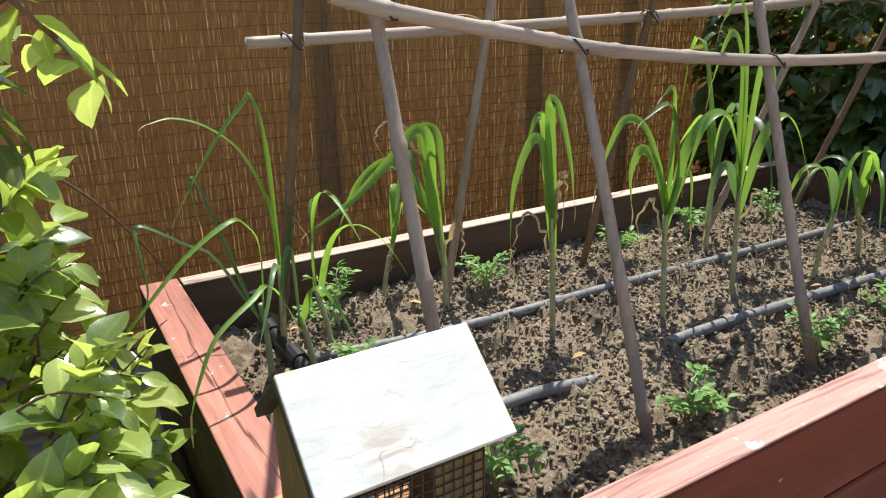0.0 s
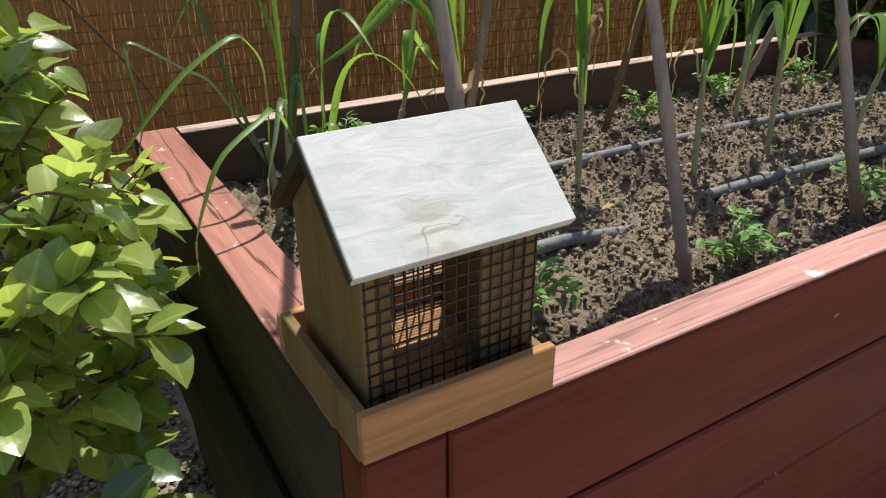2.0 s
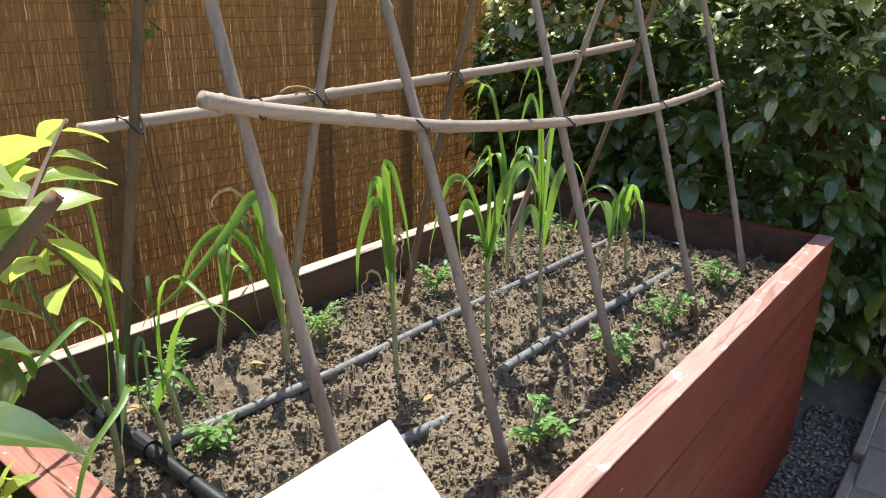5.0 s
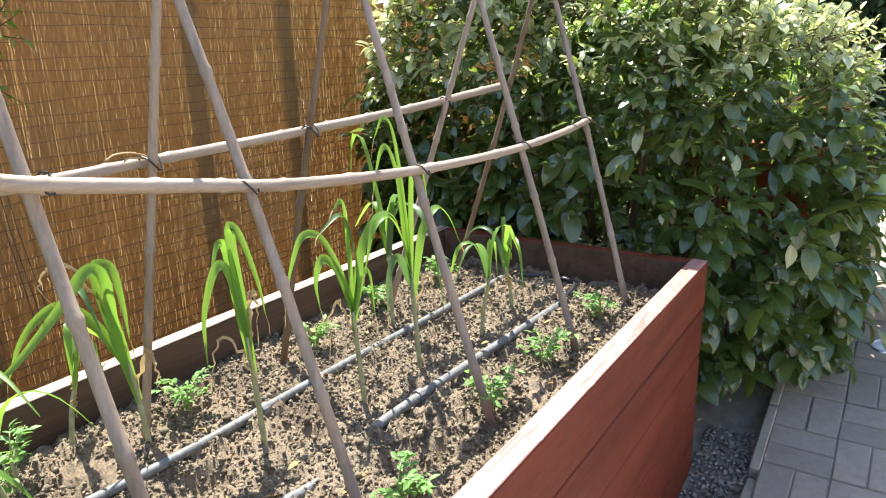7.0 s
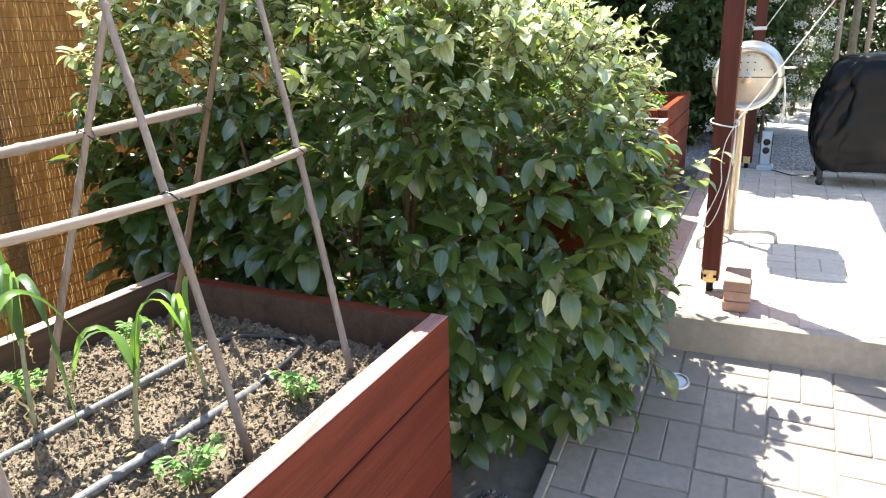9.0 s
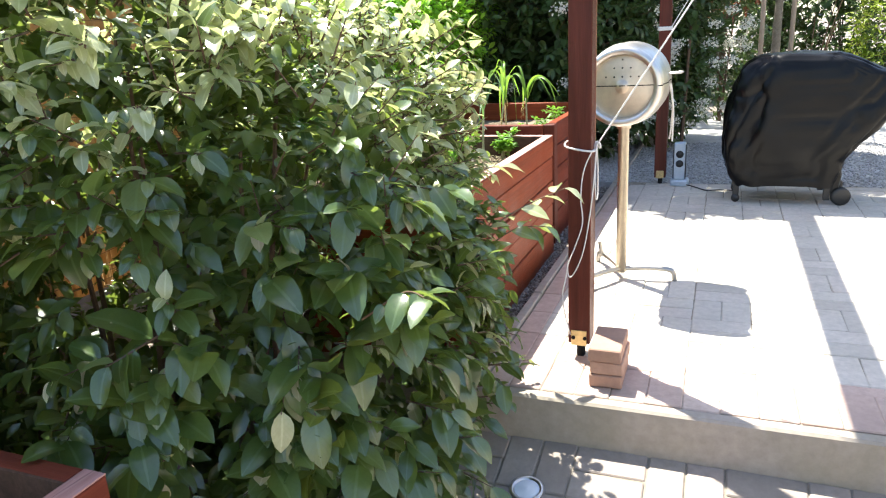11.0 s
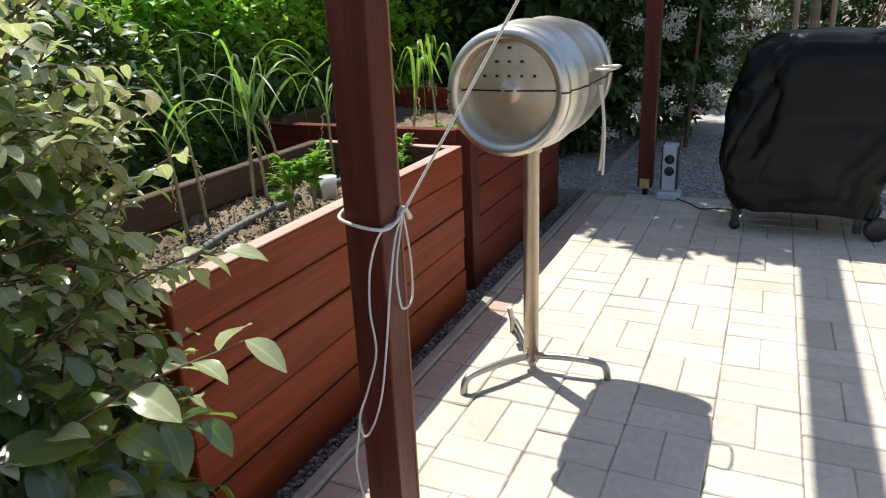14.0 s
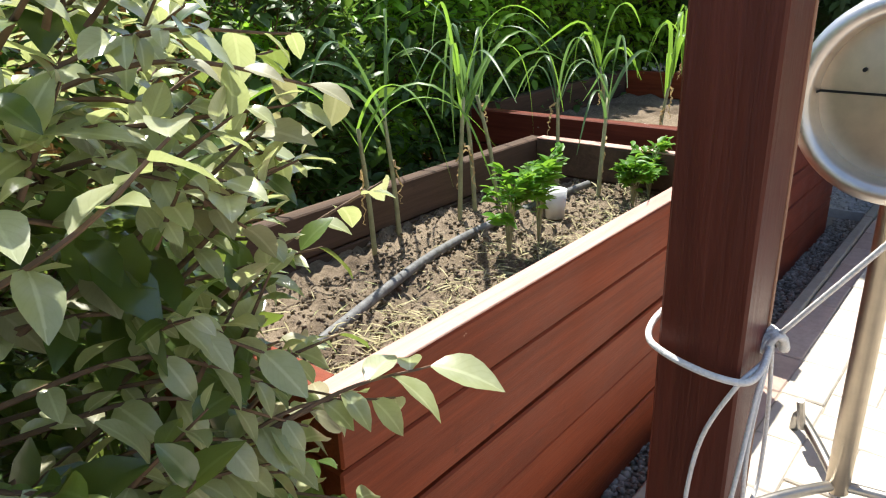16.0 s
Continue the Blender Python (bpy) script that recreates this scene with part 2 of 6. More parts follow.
M_STONES = pieces("gravel_stones", (0.14, 0.12, 0.10), (0.27, 0.24, 0.21), (0.45, 0.41, 0.37))
M_CHIPS = pieces("bark_and_stones", (0.16, 0.11, 0.08), (0.33, 0.25, 0.19), (0.50, 0.42, 0.34))
M_WHITESTONE = pieces("white_gravel", (0.32, 0.31, 0.295), (0.45, 0.44, 0.42), (0.60, 0.59, 0.565))


def soil_mat():
    m, t, n, l, b = nodes_of("garden_soil")
    v = coords(t, (1, 1, 1))
    f = noise_tex(t, v, 90, 8, 0.7)
    g = noise_tex(t, v, 5, 5, 0.6)
    c = ramp(t, f, [(0.28, (0.058, 0.041, 0.028)), (0.55, (0.245, 0.192, 0.132)), (0.78, (0.45, 0.365, 0.27))])
    c = mixc(t, ramp(t, g, [(0.42, (0, 0, 0)), (0.66, (0.75, 0.75, 0.75))]), c, (0.285, 0.222, 0.16))
    wet = noise_tex(t, v, 3.1, 4, 0.6, 0.5)
    c = mixc(t, ramp(t, wet, [(0.52, (0, 0, 0)), (0.64, (0.6, 0.6, 0.6))]), c, (0.075, 0.052, 0.036))
    l.new(c, b.inputs["Base Color"])
    b.inputs["Roughness"].default_value = 0.95
    b.inputs["Specular IOR Level"].default_value = 0.15
    bump(t, b, f, 0.8, 0.012)
    return m


M_SOIL = soil_mat()
M_CLOD = pieces("soil_clods", (0.098, 0.073, 0.047), (0.222, 0.175, 0.119), (0.34, 0.275, 0.19), 0.95, 120)
M_GROUND = plain("bare_earth", (0.24, 0.20, 0.16), 0.95, var=0.4, scale=14, bumps=0.6)
M_SANDBED = plain("joint_sand", (0.27, 0.235, 0.18), 0.95, var=0.35, scale=30, bumps=0.4)
M_JOINT = plain("pale_joint_sand", (0.34, 0.295, 0.225), 0.95, var=0.5, scale=22, bumps=0.4)
M_GRASSGROUND = plain("lawn_earth", (0.10, 0.17, 0.03), 0.9, var=0.3, scale=25, bumps=0.4)


def reed_mat():
    m, t, n, l, b = nodes_of("dry_reed")
    geo = n.new("ShaderNodeNewGeometry")
    c = ramp(t, geo.outputs["Random Per Island"], [(0.0, (0.335, 0.212, 0.095)), (0.5, (0.36, 0.23, 0.103)), (1.0, (0.385, 0.25, 0.113))])
    v = coords(t, (42, 42, 26))
    f = noise_tex(t, v, 1.0, 6, 0.75)
    g = noise_tex(t, coords(t, (1, 1, 1)), 1.4, 4)
    c = mixc(t, ramp(t, f, [(0.42, (0, 0, 0)), (0.72, (0.42, 0.42, 0.42))]), c, (0.16, 0.08, 0.028))
    c = mixc(t, ramp(t, g, [(0.5, (0, 0, 0)), (0.7, (0.4, 0.4, 0.4))]), c, (0.24, 0.19, 0.12))
    l.new(c, b.inputs["Base Color"])
    b.inputs["Roughness"].default_value = 0.6
    tr = n.new("ShaderNodeBsdfTranslucent")
    l.new(mixc(t, 0.3, c, (0.72, 0.47, 0.19)), tr.inputs[0])
    mx = n.new("ShaderNodeMixShader")
    mx.inputs[0].default_value = 0.54
    l.new(b.outputs[0], mx.inputs[1])
    l.new(tr.outputs[0], mx.inputs[2])
    l.new(mx.outputs[0], n["Material Output"].inputs[0])
    return m


M_REED = reed_mat()
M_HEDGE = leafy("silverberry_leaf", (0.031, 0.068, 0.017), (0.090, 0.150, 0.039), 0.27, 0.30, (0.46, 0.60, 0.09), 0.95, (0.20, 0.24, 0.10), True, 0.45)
# pale young leaf whose colour carries the sun on the hedge's crown
M_HEDGE_SUNLIT = leafy("sunlit_silverberry_leaf", (0.29, 0.33, 0.14), (0.55, 0.59, 0.35), 0.22, 0.40, (0.66, 0.74, 0.24), 1.0, (0.56, 0.54, 0.38), True, 0.7)
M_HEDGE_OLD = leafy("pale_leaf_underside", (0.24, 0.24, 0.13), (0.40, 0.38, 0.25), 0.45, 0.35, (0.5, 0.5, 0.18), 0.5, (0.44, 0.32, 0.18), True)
M_SHRUB = leafy("lime_shrub_leaf", (0.17, 0.26, 0.05), (0.44, 0.54, 0.16), 0.24, 0.50, (0.66, 0.80, 0.12), 0.95, (0.50, 0.54, 0.22), True)
M_TWIG = plain("brown_twig", (0.14, 0.085, 0.05), 0.8, var=0.4)
M_GARLIC = leafy("garlic_leaf", (0.085, 0.19, 0.035), (0.17, 0.32, 0.06), 0.42, 0.45, (0.42, 0.72, 0.07), 0.45)
M_GARLIC2 = leafy("blue_green_leaf", (0.045, 0.105, 0.038), (0.095, 0.175, 0.065), 0.40, 0.35, (0.25, 0.45, 0.1), 0.45)
M_STEM = plain("pale_stem", (0.36, 0.37, 0.20), 0.6, var=0.3)
M_DRY = leafy("dry_leaf", (0.38, 0.24, 0.10), (0.56, 0.42, 0.20), 0.7, 0.3, (0.6, 0.4, 0.12), 0.2)
M_STRAW = leafy("straw_clippings", (0.34, 0.30, 0.16), (0.56, 0.50, 0.30), 0.8, 0.2, (0.5, 0.5, 0.2), 0.2, (0.25, 0.33, 0.12))
M_WITHER = leafy("withered_leaf", (0.34, 0.23, 0.11), (0.54, 0.43, 0.25), 0.6, 0.3, (0.6, 0.42, 0.15), 0.3)
M_TOMATO = leafy("tomato_leaf", (0.12, 0.25, 0.07), (0.23, 0.40, 0.12), 0.5, 0.4, (0.3, 0.55, 0.08), 0.35)
M_BEAN = leafy("bright_bean_leaf", (0.16, 0.34, 0.03), (0.31, 0.54, 0.065), 0.45, 0.5, (0.5, 0.88, 0.06), 0.4)
M_PARSLEY = leafy("young_green_leaf", (0.07, 0.19, 0.02), (0.14, 0.32, 0.04), 0.45, 0.4, (0.4, 0.7, 0.06), 0.4)
M_UNDER = leafy("mid_green_leaf", (0.042, 0.092, 0.024), (0.095, 0.175, 0.042), 0.42, 0.35, (0.3, 0.5, 0.06), 0.4)
M_VIB = leafy("dark_shrub_leaf", (0.036, 0.066, 0.021), (0.088, 0.138, 0.042), 0.38, 0.25, (0.15, 0.25, 0.04), 0.45)
M_FLOWER = leafy("white_blossom", (0.74, 0.71, 0.62), (0.88, 0.86, 0.79), 0.7, 0.45, (0.7, 0.68, 0.55), 0.2)
M_CONIFER = leafy("yellow_green_spray", (0.10, 0.17, 0.02), (0.28, 0.36, 0.04), 0.6, 0.3, (0.5, 0.6, 0.08), 0.3)
M_REDTIP = leafy("red_young_leaf", (0.20, 0.05, 0.03), (0.34, 0.12, 0.06), 0.4, 0.3, (0.5, 0.15, 0.08), 0.4)
M_GRASS = leafy("lawn_blade", (0.08, 0.19, 0.02), (0.15, 0.30, 0.035), 0.6, 0.35, (0.35, 0.65, 0.06), 0.3)

# ---------------------------------------------------------------- builders


def thing(name, at, label="", category="", group="", kind=""):
    ob = new(name)
    ob.location = at
    ob.empty_display_size = 0.05
    return tagged(ob, label, category, group, kind)


def under(ob, parent):
    if parent is not None:
        ob.parent = parent
        top = parent.location if parent.type == "EMPTY" else Vector((0, 0, 0))
        ob.matrix_parent_inverse = Matrix.Translation(-top)
    return ob


def mesh_of(name, geo, mat, smooth=False):
    me = bpy.data.meshes.new(name)
    if isinstance(geo, bmesh.types.BMesh):
        geo.to_mesh(me)
        geo.free()
    else:
        me.from_pydata([tuple(map(float, v)) for v in geo[0]], [], [tuple(int(i) for i in f) for f in geo[1]])
    me.materials.append(mat)
    if smooth:
        me.polygons.foreach_set("use_smooth", [True] * len(me.polygons))
    me.update()
    return me


def part(name, geo, mat, parent=None, label="", smooth=False):
    """One mesh object under a thing or a part."""
    ob = new(name, mesh_of(name, geo, mat, smooth))
    if label:
        ob["label"] = label
    return under(ob, parent)


def setting(name, geo, mat, label, smooth=False):
    return tagged(part(name, geo, mat, None, "", smooth), label, "", "", "structure")


def box(x0, x1, y0, y1, z0, z1, bev=0.004, jitter=0.0, seg=1):
    bm = bmesh.new()
    bmesh.ops.create_cube(bm, size=1.0)
    for v in bm.verts:
        v.co = Vector(((x0 + x1) / 2 + v.co.x * (x1 - x0), (y0 + y1) / 2 + v.co.y * (y1 - y0), (z0 + z1) / 2 + v.co.z * (z1 - z0)))
        if jitter:
            v.co += Vector([random.uniform(-jitter, jitter) for _ in range(3)])
    if bev:
        bmesh.ops.bevel(bm, geom=bm.edges[:], offset=bev, segments=seg, affect="EDGES", profile=0.5)
    return bm


def prism(loop, axis, a, b):
    """A slab: a loop of 2D points pushed along an axis from a to b."""
    def put(p, w):
        return {"x": (w, p[0], p[1]), "y": (p[0], w, p[1]), "z": (p[0], p[1], w)}[axis]
    n = len(loop)
    vs = [put(p, a) for p in loop] + [put(p, b) for p in loop]
    fs = [tuple(range(n - 1, -1, -1)), tuple(range(n, 2 * n))] + [(i, (i + 1) % n, n + (i + 1) % n, n + i) for i in range(n)]
    bm = bmesh.new()
    bv = [bm.verts.new(v) for v in vs]
    for f in fs:
        bm.faces.new([bv[i] for i in f])
    bmesh.ops.recalc_face_normals(bm, faces=bm.faces[:])
    return bm


def tube(points, radii, sides=8, caps=True):
    """A round rod along a line of points."""
    pts = [Vector(p) for p in points]
    if isinstance(radii, (int, float)):
        radii = [radii] * len(pts)
    vs, fs = [], []
    u = None
    for i, p in enumerate(pts):
        d = (pts[min(i + 1, len(pts) - 1)] - pts[max(i - 1, 0)]).normalized()
        if u is None:
            u = d.orthogonal().normalized()
        u = (u - d * u.dot(d)).normalized()
        w = d.cross(u)
        for k in range(sides):
            a = 2 * math.pi * k / sides
            vs.append(p + (u * math.cos(a) + w * math.sin(a)) * radii[i])
    for i in range(len(pts) - 1):
        for k in range(sides):
            k2 = (k + 1) % sides
            fs.append((i * sides + k, i * sides + k2, (i + 1) * sides + k2, (i + 1) * sides + k))
    if caps:
        fs.append(tuple(range(sides - 1, -1, -1)))
        fs.append(tuple(range((len(pts) - 1) * sides, len(pts) * sides)))
    return vs, fs


def curve_pts(ctrl, n):
    """A smooth line through control points."""
    c = [Vector(p) for p in ctrl]
    c = [c[0] * 2 - c[1]] + c + [c[-1] * 2 - c[-2]]
    out = []
    segs = len(c) - 3
    for i in range(n + 1):
        s = i / n * segs
        k = min(int(s), segs - 1)
        f = s - k
        a, b, d, e = c[k:k + 4]
        out.append(0.5 * ((2 * b) + (d - a) * f + (2 * a - 5 * b + 4 * d - e) * f * f + (3 * b - a - 3 * d + e) * f ** 3))
    return out


def lathe(profile, centre, axis, sides=40):
    """Turns (along, radius) pairs about an axis through the centre."""
    axis = Vector(axis).normalized()
    u = axis.orthogonal().normalized()
    w = axis.cross(u)
    vs, fs = [], []
    for a, r in profile:
        for k in range(sides):
            t = 2 * math.pi * k / sides
            vs.append(Vector(centre) + axis * a + (u * math.cos(t) + w * math.sin(t)) * r)
    for i in range(len(profile) - 1):
        for k in range(sides):
            k2 = (k + 1) % sides
            fs.append((i * sides + k, i * sides + k2, (i + 1) * sides + k2, (i + 1) * sides + k))
    return vs, fs


def joined(geos):
    vs, fs = [], []
    for v, f in geos:
        o = len(vs)
        vs.extend(v)
        fs.extend([tuple(i + o for i in q) for q in f])
    return vs, fs


def leaf_form(stations, width, fold=0.25, curl=0.25, wave=0.0):
    """A leaf of length 1 along x: midrib and two blades. Returns vertices and quads."""
    vs, fs = [], []
    for i in range(stations):
        s = i / (stations - 1)
        w = width * (math.sin(math.pi * min(1, s ** 0.9)) ** 0.62 if 0 < s < 1 else 0.05)
        z = -curl * s * s
        wz = wave * math.sin(s * 9.0)
        vs += [(s, -w, z + fold * w + wz), (s, 0, z), (s, w, z + fold * w - wz)]
    for i in range(stations - 1):
        o = i * 3
        fs += [(o, o + 1, o + 4, o + 3), (o + 1, o + 2, o + 5, o + 4)]
    return np.array(vs), np.array(fs)


def scatter(form, at, along, up, size, rng=None):
    """Many leaves as one mesh: their places, the way each points, its upper side and its length."""
    fv, ff = form
    at, along, up, size = (np.asarray(a, float) for a in (at, along, up, size))
    x = along / np.maximum(np.linalg.norm(along, axis=1, keepdims=True), 1e-6)
    y = np.cross(up, x)
    y /= np.maximum(np.linalg.norm(y, axis=1, keepdims=True), 1e-6)
    z = np.cross(x, y)
    p = (fv[None, :, 0:1] * x[:, None] + fv[None, :, 1:2] * y[:, None] + fv[None, :, 2:3] * z[:, None]) * size[:, None, None] + at[:, None]
    n, k = len(at), len(fv)
    f = (ff[None] + (np.arange(n) * k)[:, None, None]).reshape(-1, ff.shape[1])
    return p.reshape(-1, 3), f


def fast_mesh(name, geo, mat, parent=None, smooth=False, label="", corners=0):
    """One mesh from arrays of vertices and of faces that all have the same number of corners."""
    v, f = geo
    me = bpy.data.meshes.new(name)
    c = f.shape[1]
    me.vertices.add(len(v))
    me.vertices.foreach_set("co", np.asarray(v, np.float32).ravel())
    me.loops.add(f.size)
    me.loops.foreach_set("vertex_index", np.asarray(f, np.int32).ravel())
    me.polygons.add(len(f))
    me.polygons.foreach_set("loop_start", np.arange(0, f.size, c, dtype=np.int32))
    me.polygons.foreach_set("loop_total", np.full(len(f), c, np.int32))
    if smooth:
        me.polygons.foreach_set("use_smooth", np.ones(len(f), bool))
    me.materials.append(mat)
    me.update(calc_edges=True)
    if corners:
        k = np.arange(corners)
        uv = np.stack([0.05 + 0.9 * (k // 3) / (corners / 3 - 1), (k % 3) / 2], 1)
        me.uv_layers.new(name="blade").data.foreach_set("uv", np.tile(uv, (len(v) // corners, 1))[f.ravel()].astype(np.float32).ravel())
    me.validate()
    ob = new(name, me)
    if label:
        ob["label"] = label
    return under(ob, parent)


def unit(rng, n):
    d = rng.normal(size=(n, 3))
    return d / np.linalg.norm(d, axis=1, keepdims=True)


def twigs_with_leaves(rng, starts, dirs, length, leaves, size, spread=0.9, droop=0.25, radius=0.0022, sag=0.3, face=0.6):
    """Twigs from starts along dirs, with leaves set alternately on them. Returns twig tubes and leaf arrays."""
    n = len(starts)
    ln = length * rng.uniform(0.6, 1.2, n)
    at, al, up, sz = [], [], [], []
    for k in range(leaves):
        s = (k + 0.7) / leaves
        p = starts + dirs * (ln * s)[:, None]
        p[:, 2] -= droop * (ln * s) ** 1.6
        side = np.cross(dirs, unit(rng, n))
        side /= np.maximum(np.linalg.norm(side, axis=1, keepdims=True), 1e-6)
        d = side * spread + dirs * (0.35 + 0.9 * s)
        d[:, 2] -= sag * rng.uniform(0, 1.4, n)
        u = dirs * face + np.array([0, 0, 1.0]) + unit(rng, n) * 0.45
        at.append(p), al.append(d), up.append(u), sz.append(size * rng.uniform(0.55, 1.15, n))
    fv, ff = [], []
    for i in range(n):
        a, b = starts[i], starts[i] + dirs[i] * ln[i] - np.array([0, 0, droop * ln[i] ** 1.6])
        u = np.cross(dirs[i], (0.3, 0.5, 0.8))
        u /= max(np.linalg.norm(u), 1e-6)
        w = np.cross(dirs[i], u)
        o = len(fv)
        for p, r in ((a, radius * 1.4), (b, radius * 0.5)):
            for t in (0, 2.094, 4.189):
                fv.append(p + (u * math.cos(t) + w * math.sin(t)) * r)
        ff += [(o, o + 1, o + 4, o + 3), (o + 1, o + 2, o + 5, o + 4), (o + 2, o, o + 3, o + 5)]
    return (np.array(fv), np.array(ff)), [np.concatenate(a) for a in (at, al, up, sz)]


def split_mesh(form, arrays, rng, share):
    """Two leaf meshes out of one set of leaves."""
    pick = rng.uniform(size=len(arrays[0])) < share
    return scatter(form, *[a[~pick] for a in arrays]), scatter(form, *[a[pick] for a in arrays])


def stones(rng, places, lo, hi, flat=0.6, skew=1.0):
    """Small uneven stones with twelve triangles each."""
    n = len(places)
    base = np.array([(1, 0, 0), (0.4, 0.9, 0), (-0.6, 0.75, 0), (-1, -0.1, 0), (-0.35, -0.9, 0), (0.6, -0.75, 0), (0, 0, 1), (0, 0, -1)])
    tris = np.array([(i, (i + 1) % 6, 6) for i in range(6)] + [((i + 1) % 6, i, 7) for i in range(6)])
    s = lo + (hi - lo) * rng.uniform(0, 1, n) ** skew
    ang = rng.uniform(0, 6.28, n)
    b = base[None] * rng.uniform(0.65, 1.25, (n, 8, 1)) * np.stack([s, s * rng.uniform(0.6, 1, n), s * flat], 1)[:, None]
    b[:, :, 2] += b[:, :, 0] * rng.uniform(-0.4, 0.4, n)[:, None]
    ca, sa = np.cos(ang)[:, None], np.sin(ang)[:, None]
    x = b[:, :, 0] * ca - b[:, :, 1] * sa
    y = b[:, :, 0] * sa + b[:, :, 1] * ca
    v = np.stack([x, y, b[:, :, 2]], 2) + places[:, None]
    f = (tris[None] + (np.arange(n) * 8)[:, None, None]).reshape(-1, 3)
    return v.reshape(-1, 3), f


def soil_height(x, y):
    """Small hills and crumbs of dug soil."""
    v = Vector((x, y, 0))
    h = 0.020 * noise.fractal(v * 4.0, 1.0, 2.0, 3)
    h += 0.026 * abs(noise.noise(v * 13)) + 0.024 * noise.noise(v * 29 + Vector((7, 3, 1))) + 0.017 * noise.noise(v * 60)
    return h


def soil_sheet(name, x0, x1, y0, y1, z, step, label, dips=()):
    nx, ny = int((x1 - x0) / step) + 1, int((y1 - y0) / step) + 1
    vs = np.zeros((nx * ny, 3))
    for i in range(nx):
        for j in range(ny):
            x, y = x0 + (x1 - x0) * i / (nx - 1), y0 + (y1 - y0) * j / (ny - 1)
            h = soil_height(x, y)
            for dx, dy, dr, dd in dips:
                q = math.hypot(x - dx, y - dy) / dr
                h += -dd * math.exp(-q * q * 1.6) + 0.15 * dd * math.exp(-(q - 1.45) ** 2 * 6)
            vs[i * ny + j] = (x, y, z + h)
    i, j = np.meshgrid(np.arange(nx - 1), np.arange(ny - 1), indexing="ij")
    a = (i * ny + j).ravel()
    f = np.stack([a, a + ny, a + ny + 1, a + 1], 1)
    ob = fast_mesh(name, (vs, f), M_SOIL)
    return tagged(ob, label, "soil", "", "structure")


# ---------------------------------------------------------------- ground
STEP_X, LOW = 4.54, -0.47


def low_z(x):
    """Height of the lower paving, which rises to the step."""
    return LOW if x < 3.0 else min(-0.165, LOW + 0.198 * (x - 3.0))


def ground_sheet():
    xs = [-400, -20, -3, 0, 1, 2, 3.0, 3.3, 3.8, 4.2, STEP_X + 0.02, STEP_X + 0.021, 6, 9, 20, 400]
    ys = [-400, -20, -6, -3, 0, 1.0, 3.0, 3.02, 6, 20, 400]

    def z(x, y):
        if x > STEP_X + 0.0205:
            return -0.06
        if y > 3.01:
            return -0.19
        return low_z(x) - 0.055
    vs = [(x, y, z(x, y)) for x in xs for y in ys]
    n = len(ys)
    fs = [(i * n + j, (i + 1) * n + j, (i + 1) * n + j + 1, i * n + j + 1) for i in range(len(xs) - 1) for j in range(n - 1)]
    return vs, fs


setting("ground", ground_sheet(), M_GROUND, "bare brown earth under the paving and beds")

# step down from the terrace, and the concrete edge beside the planting strip
step_edge = setting("step_riser", box(STEP_X - 0.03, STEP_X + 0.027, -4.5, 0.945, -0.32, -0.001, 0.009), M_KERB, "weathered concrete riser below the terrace edge")
k = 0
for i in range(7):
    setting("terrace_edge", box(4.62 + i * 0.9, 5.51 + i * 0.9, 0.903, 0.948, -0.12, 0.012, 0.006), M_KERB, "narrow concrete edging beside the gravel strip")
terrace_bed = setting("terrace_bedding", box(STEP_X + 0.03, 8.33, -4.5, 0.9, -0.09, -0.0062, 0), M_JOINT, "mossy sand in the joints of the paving")

# ---------------------------------------------------------------- raised bed with the trellis
BX0, BX1, BY0, BY1, BTOP = 0.742, 3.228, 1.270, 2.490, 0.408
bed = thing("raised_garden_bed", (1.98, 1.88, LOW - 0.03), "faded red timber raised garden bed filled with dug soil", "garden bed")
PLANK = 0.19
for i in range(5):
    zt = BTOP - i * PLANK
    zb = zt - PLANK + (0.010 if i == 0 else 0.004)
    top = i == 0
    part("front_plank", box(BX0 + 0.10, BX1, BY0 + (0 if top else 0.004), BY0 + 0.062, zb, zt, 0.004, 0.0012), M_RED_X, bed)
    part("corner_block", box(BX0 + 0.004, BX0 + 0.0975, BY0 + 0.003, BY0 + 0.062, zb, zt - 0.001, 0.004, 0.001), M_RED_X, bed)
    part("side_plank", box(BX0, BX0 + 0.092, BY0 + 0.064, BY1, zb, zt, 0.005, 0.002), M_SIDE, bed, "weathered side plank, darkened for shade")
    part("back_plank", box(BX0 + 0.094, BX1, BY1 - 0.055, BY1 - 0.002, zb, zt, 0.004, 0.0012), M_BEDBACK, bed)
    part("end_plank", box(BX1 - 0.05, BX1 - 0.001, BY0 + 0.064, BY1 - 0.057, zb, zt, 0.004, 0.001), M_RED_Y if not top else M_BEDBACK, bed)
part("front_cap", box(BX0 + 0.101, BX1 - 0.001, BY0 + 0.0015, BY0 + 0.0605, BTOP + 0.0005, BTOP + 0.005, 0.0015), M_CAP_X, bed, "faded top edge with peeled white paint spots")
part("back_cap", box(BX0 + 0.096, BX1 - 0.001, BY1 - 0.054, BY1 - 0.003, BTOP + 0.0005, BTOP + 0.005, 0.0015), M_BARE_X, bed, "weathered bare top edge")
part("side_cap", box(BX0 + 0.0015, BX0 + 0.0905, BY0 + 0.0655, BY1 - 0.0015, BTOP + 0.0005, BTOP + 0.005, 0.0015), M_CAP_Y, bed, "faded red top edge with worn stripes")
part("end_cap", box(BX1 - 0.049, BX1 - 0.002, BY0 + 0.064, BY1 - 0.057, BTOP + 0.0005, BTOP + 0.004, 0.0015), M_RED_Y, bed)
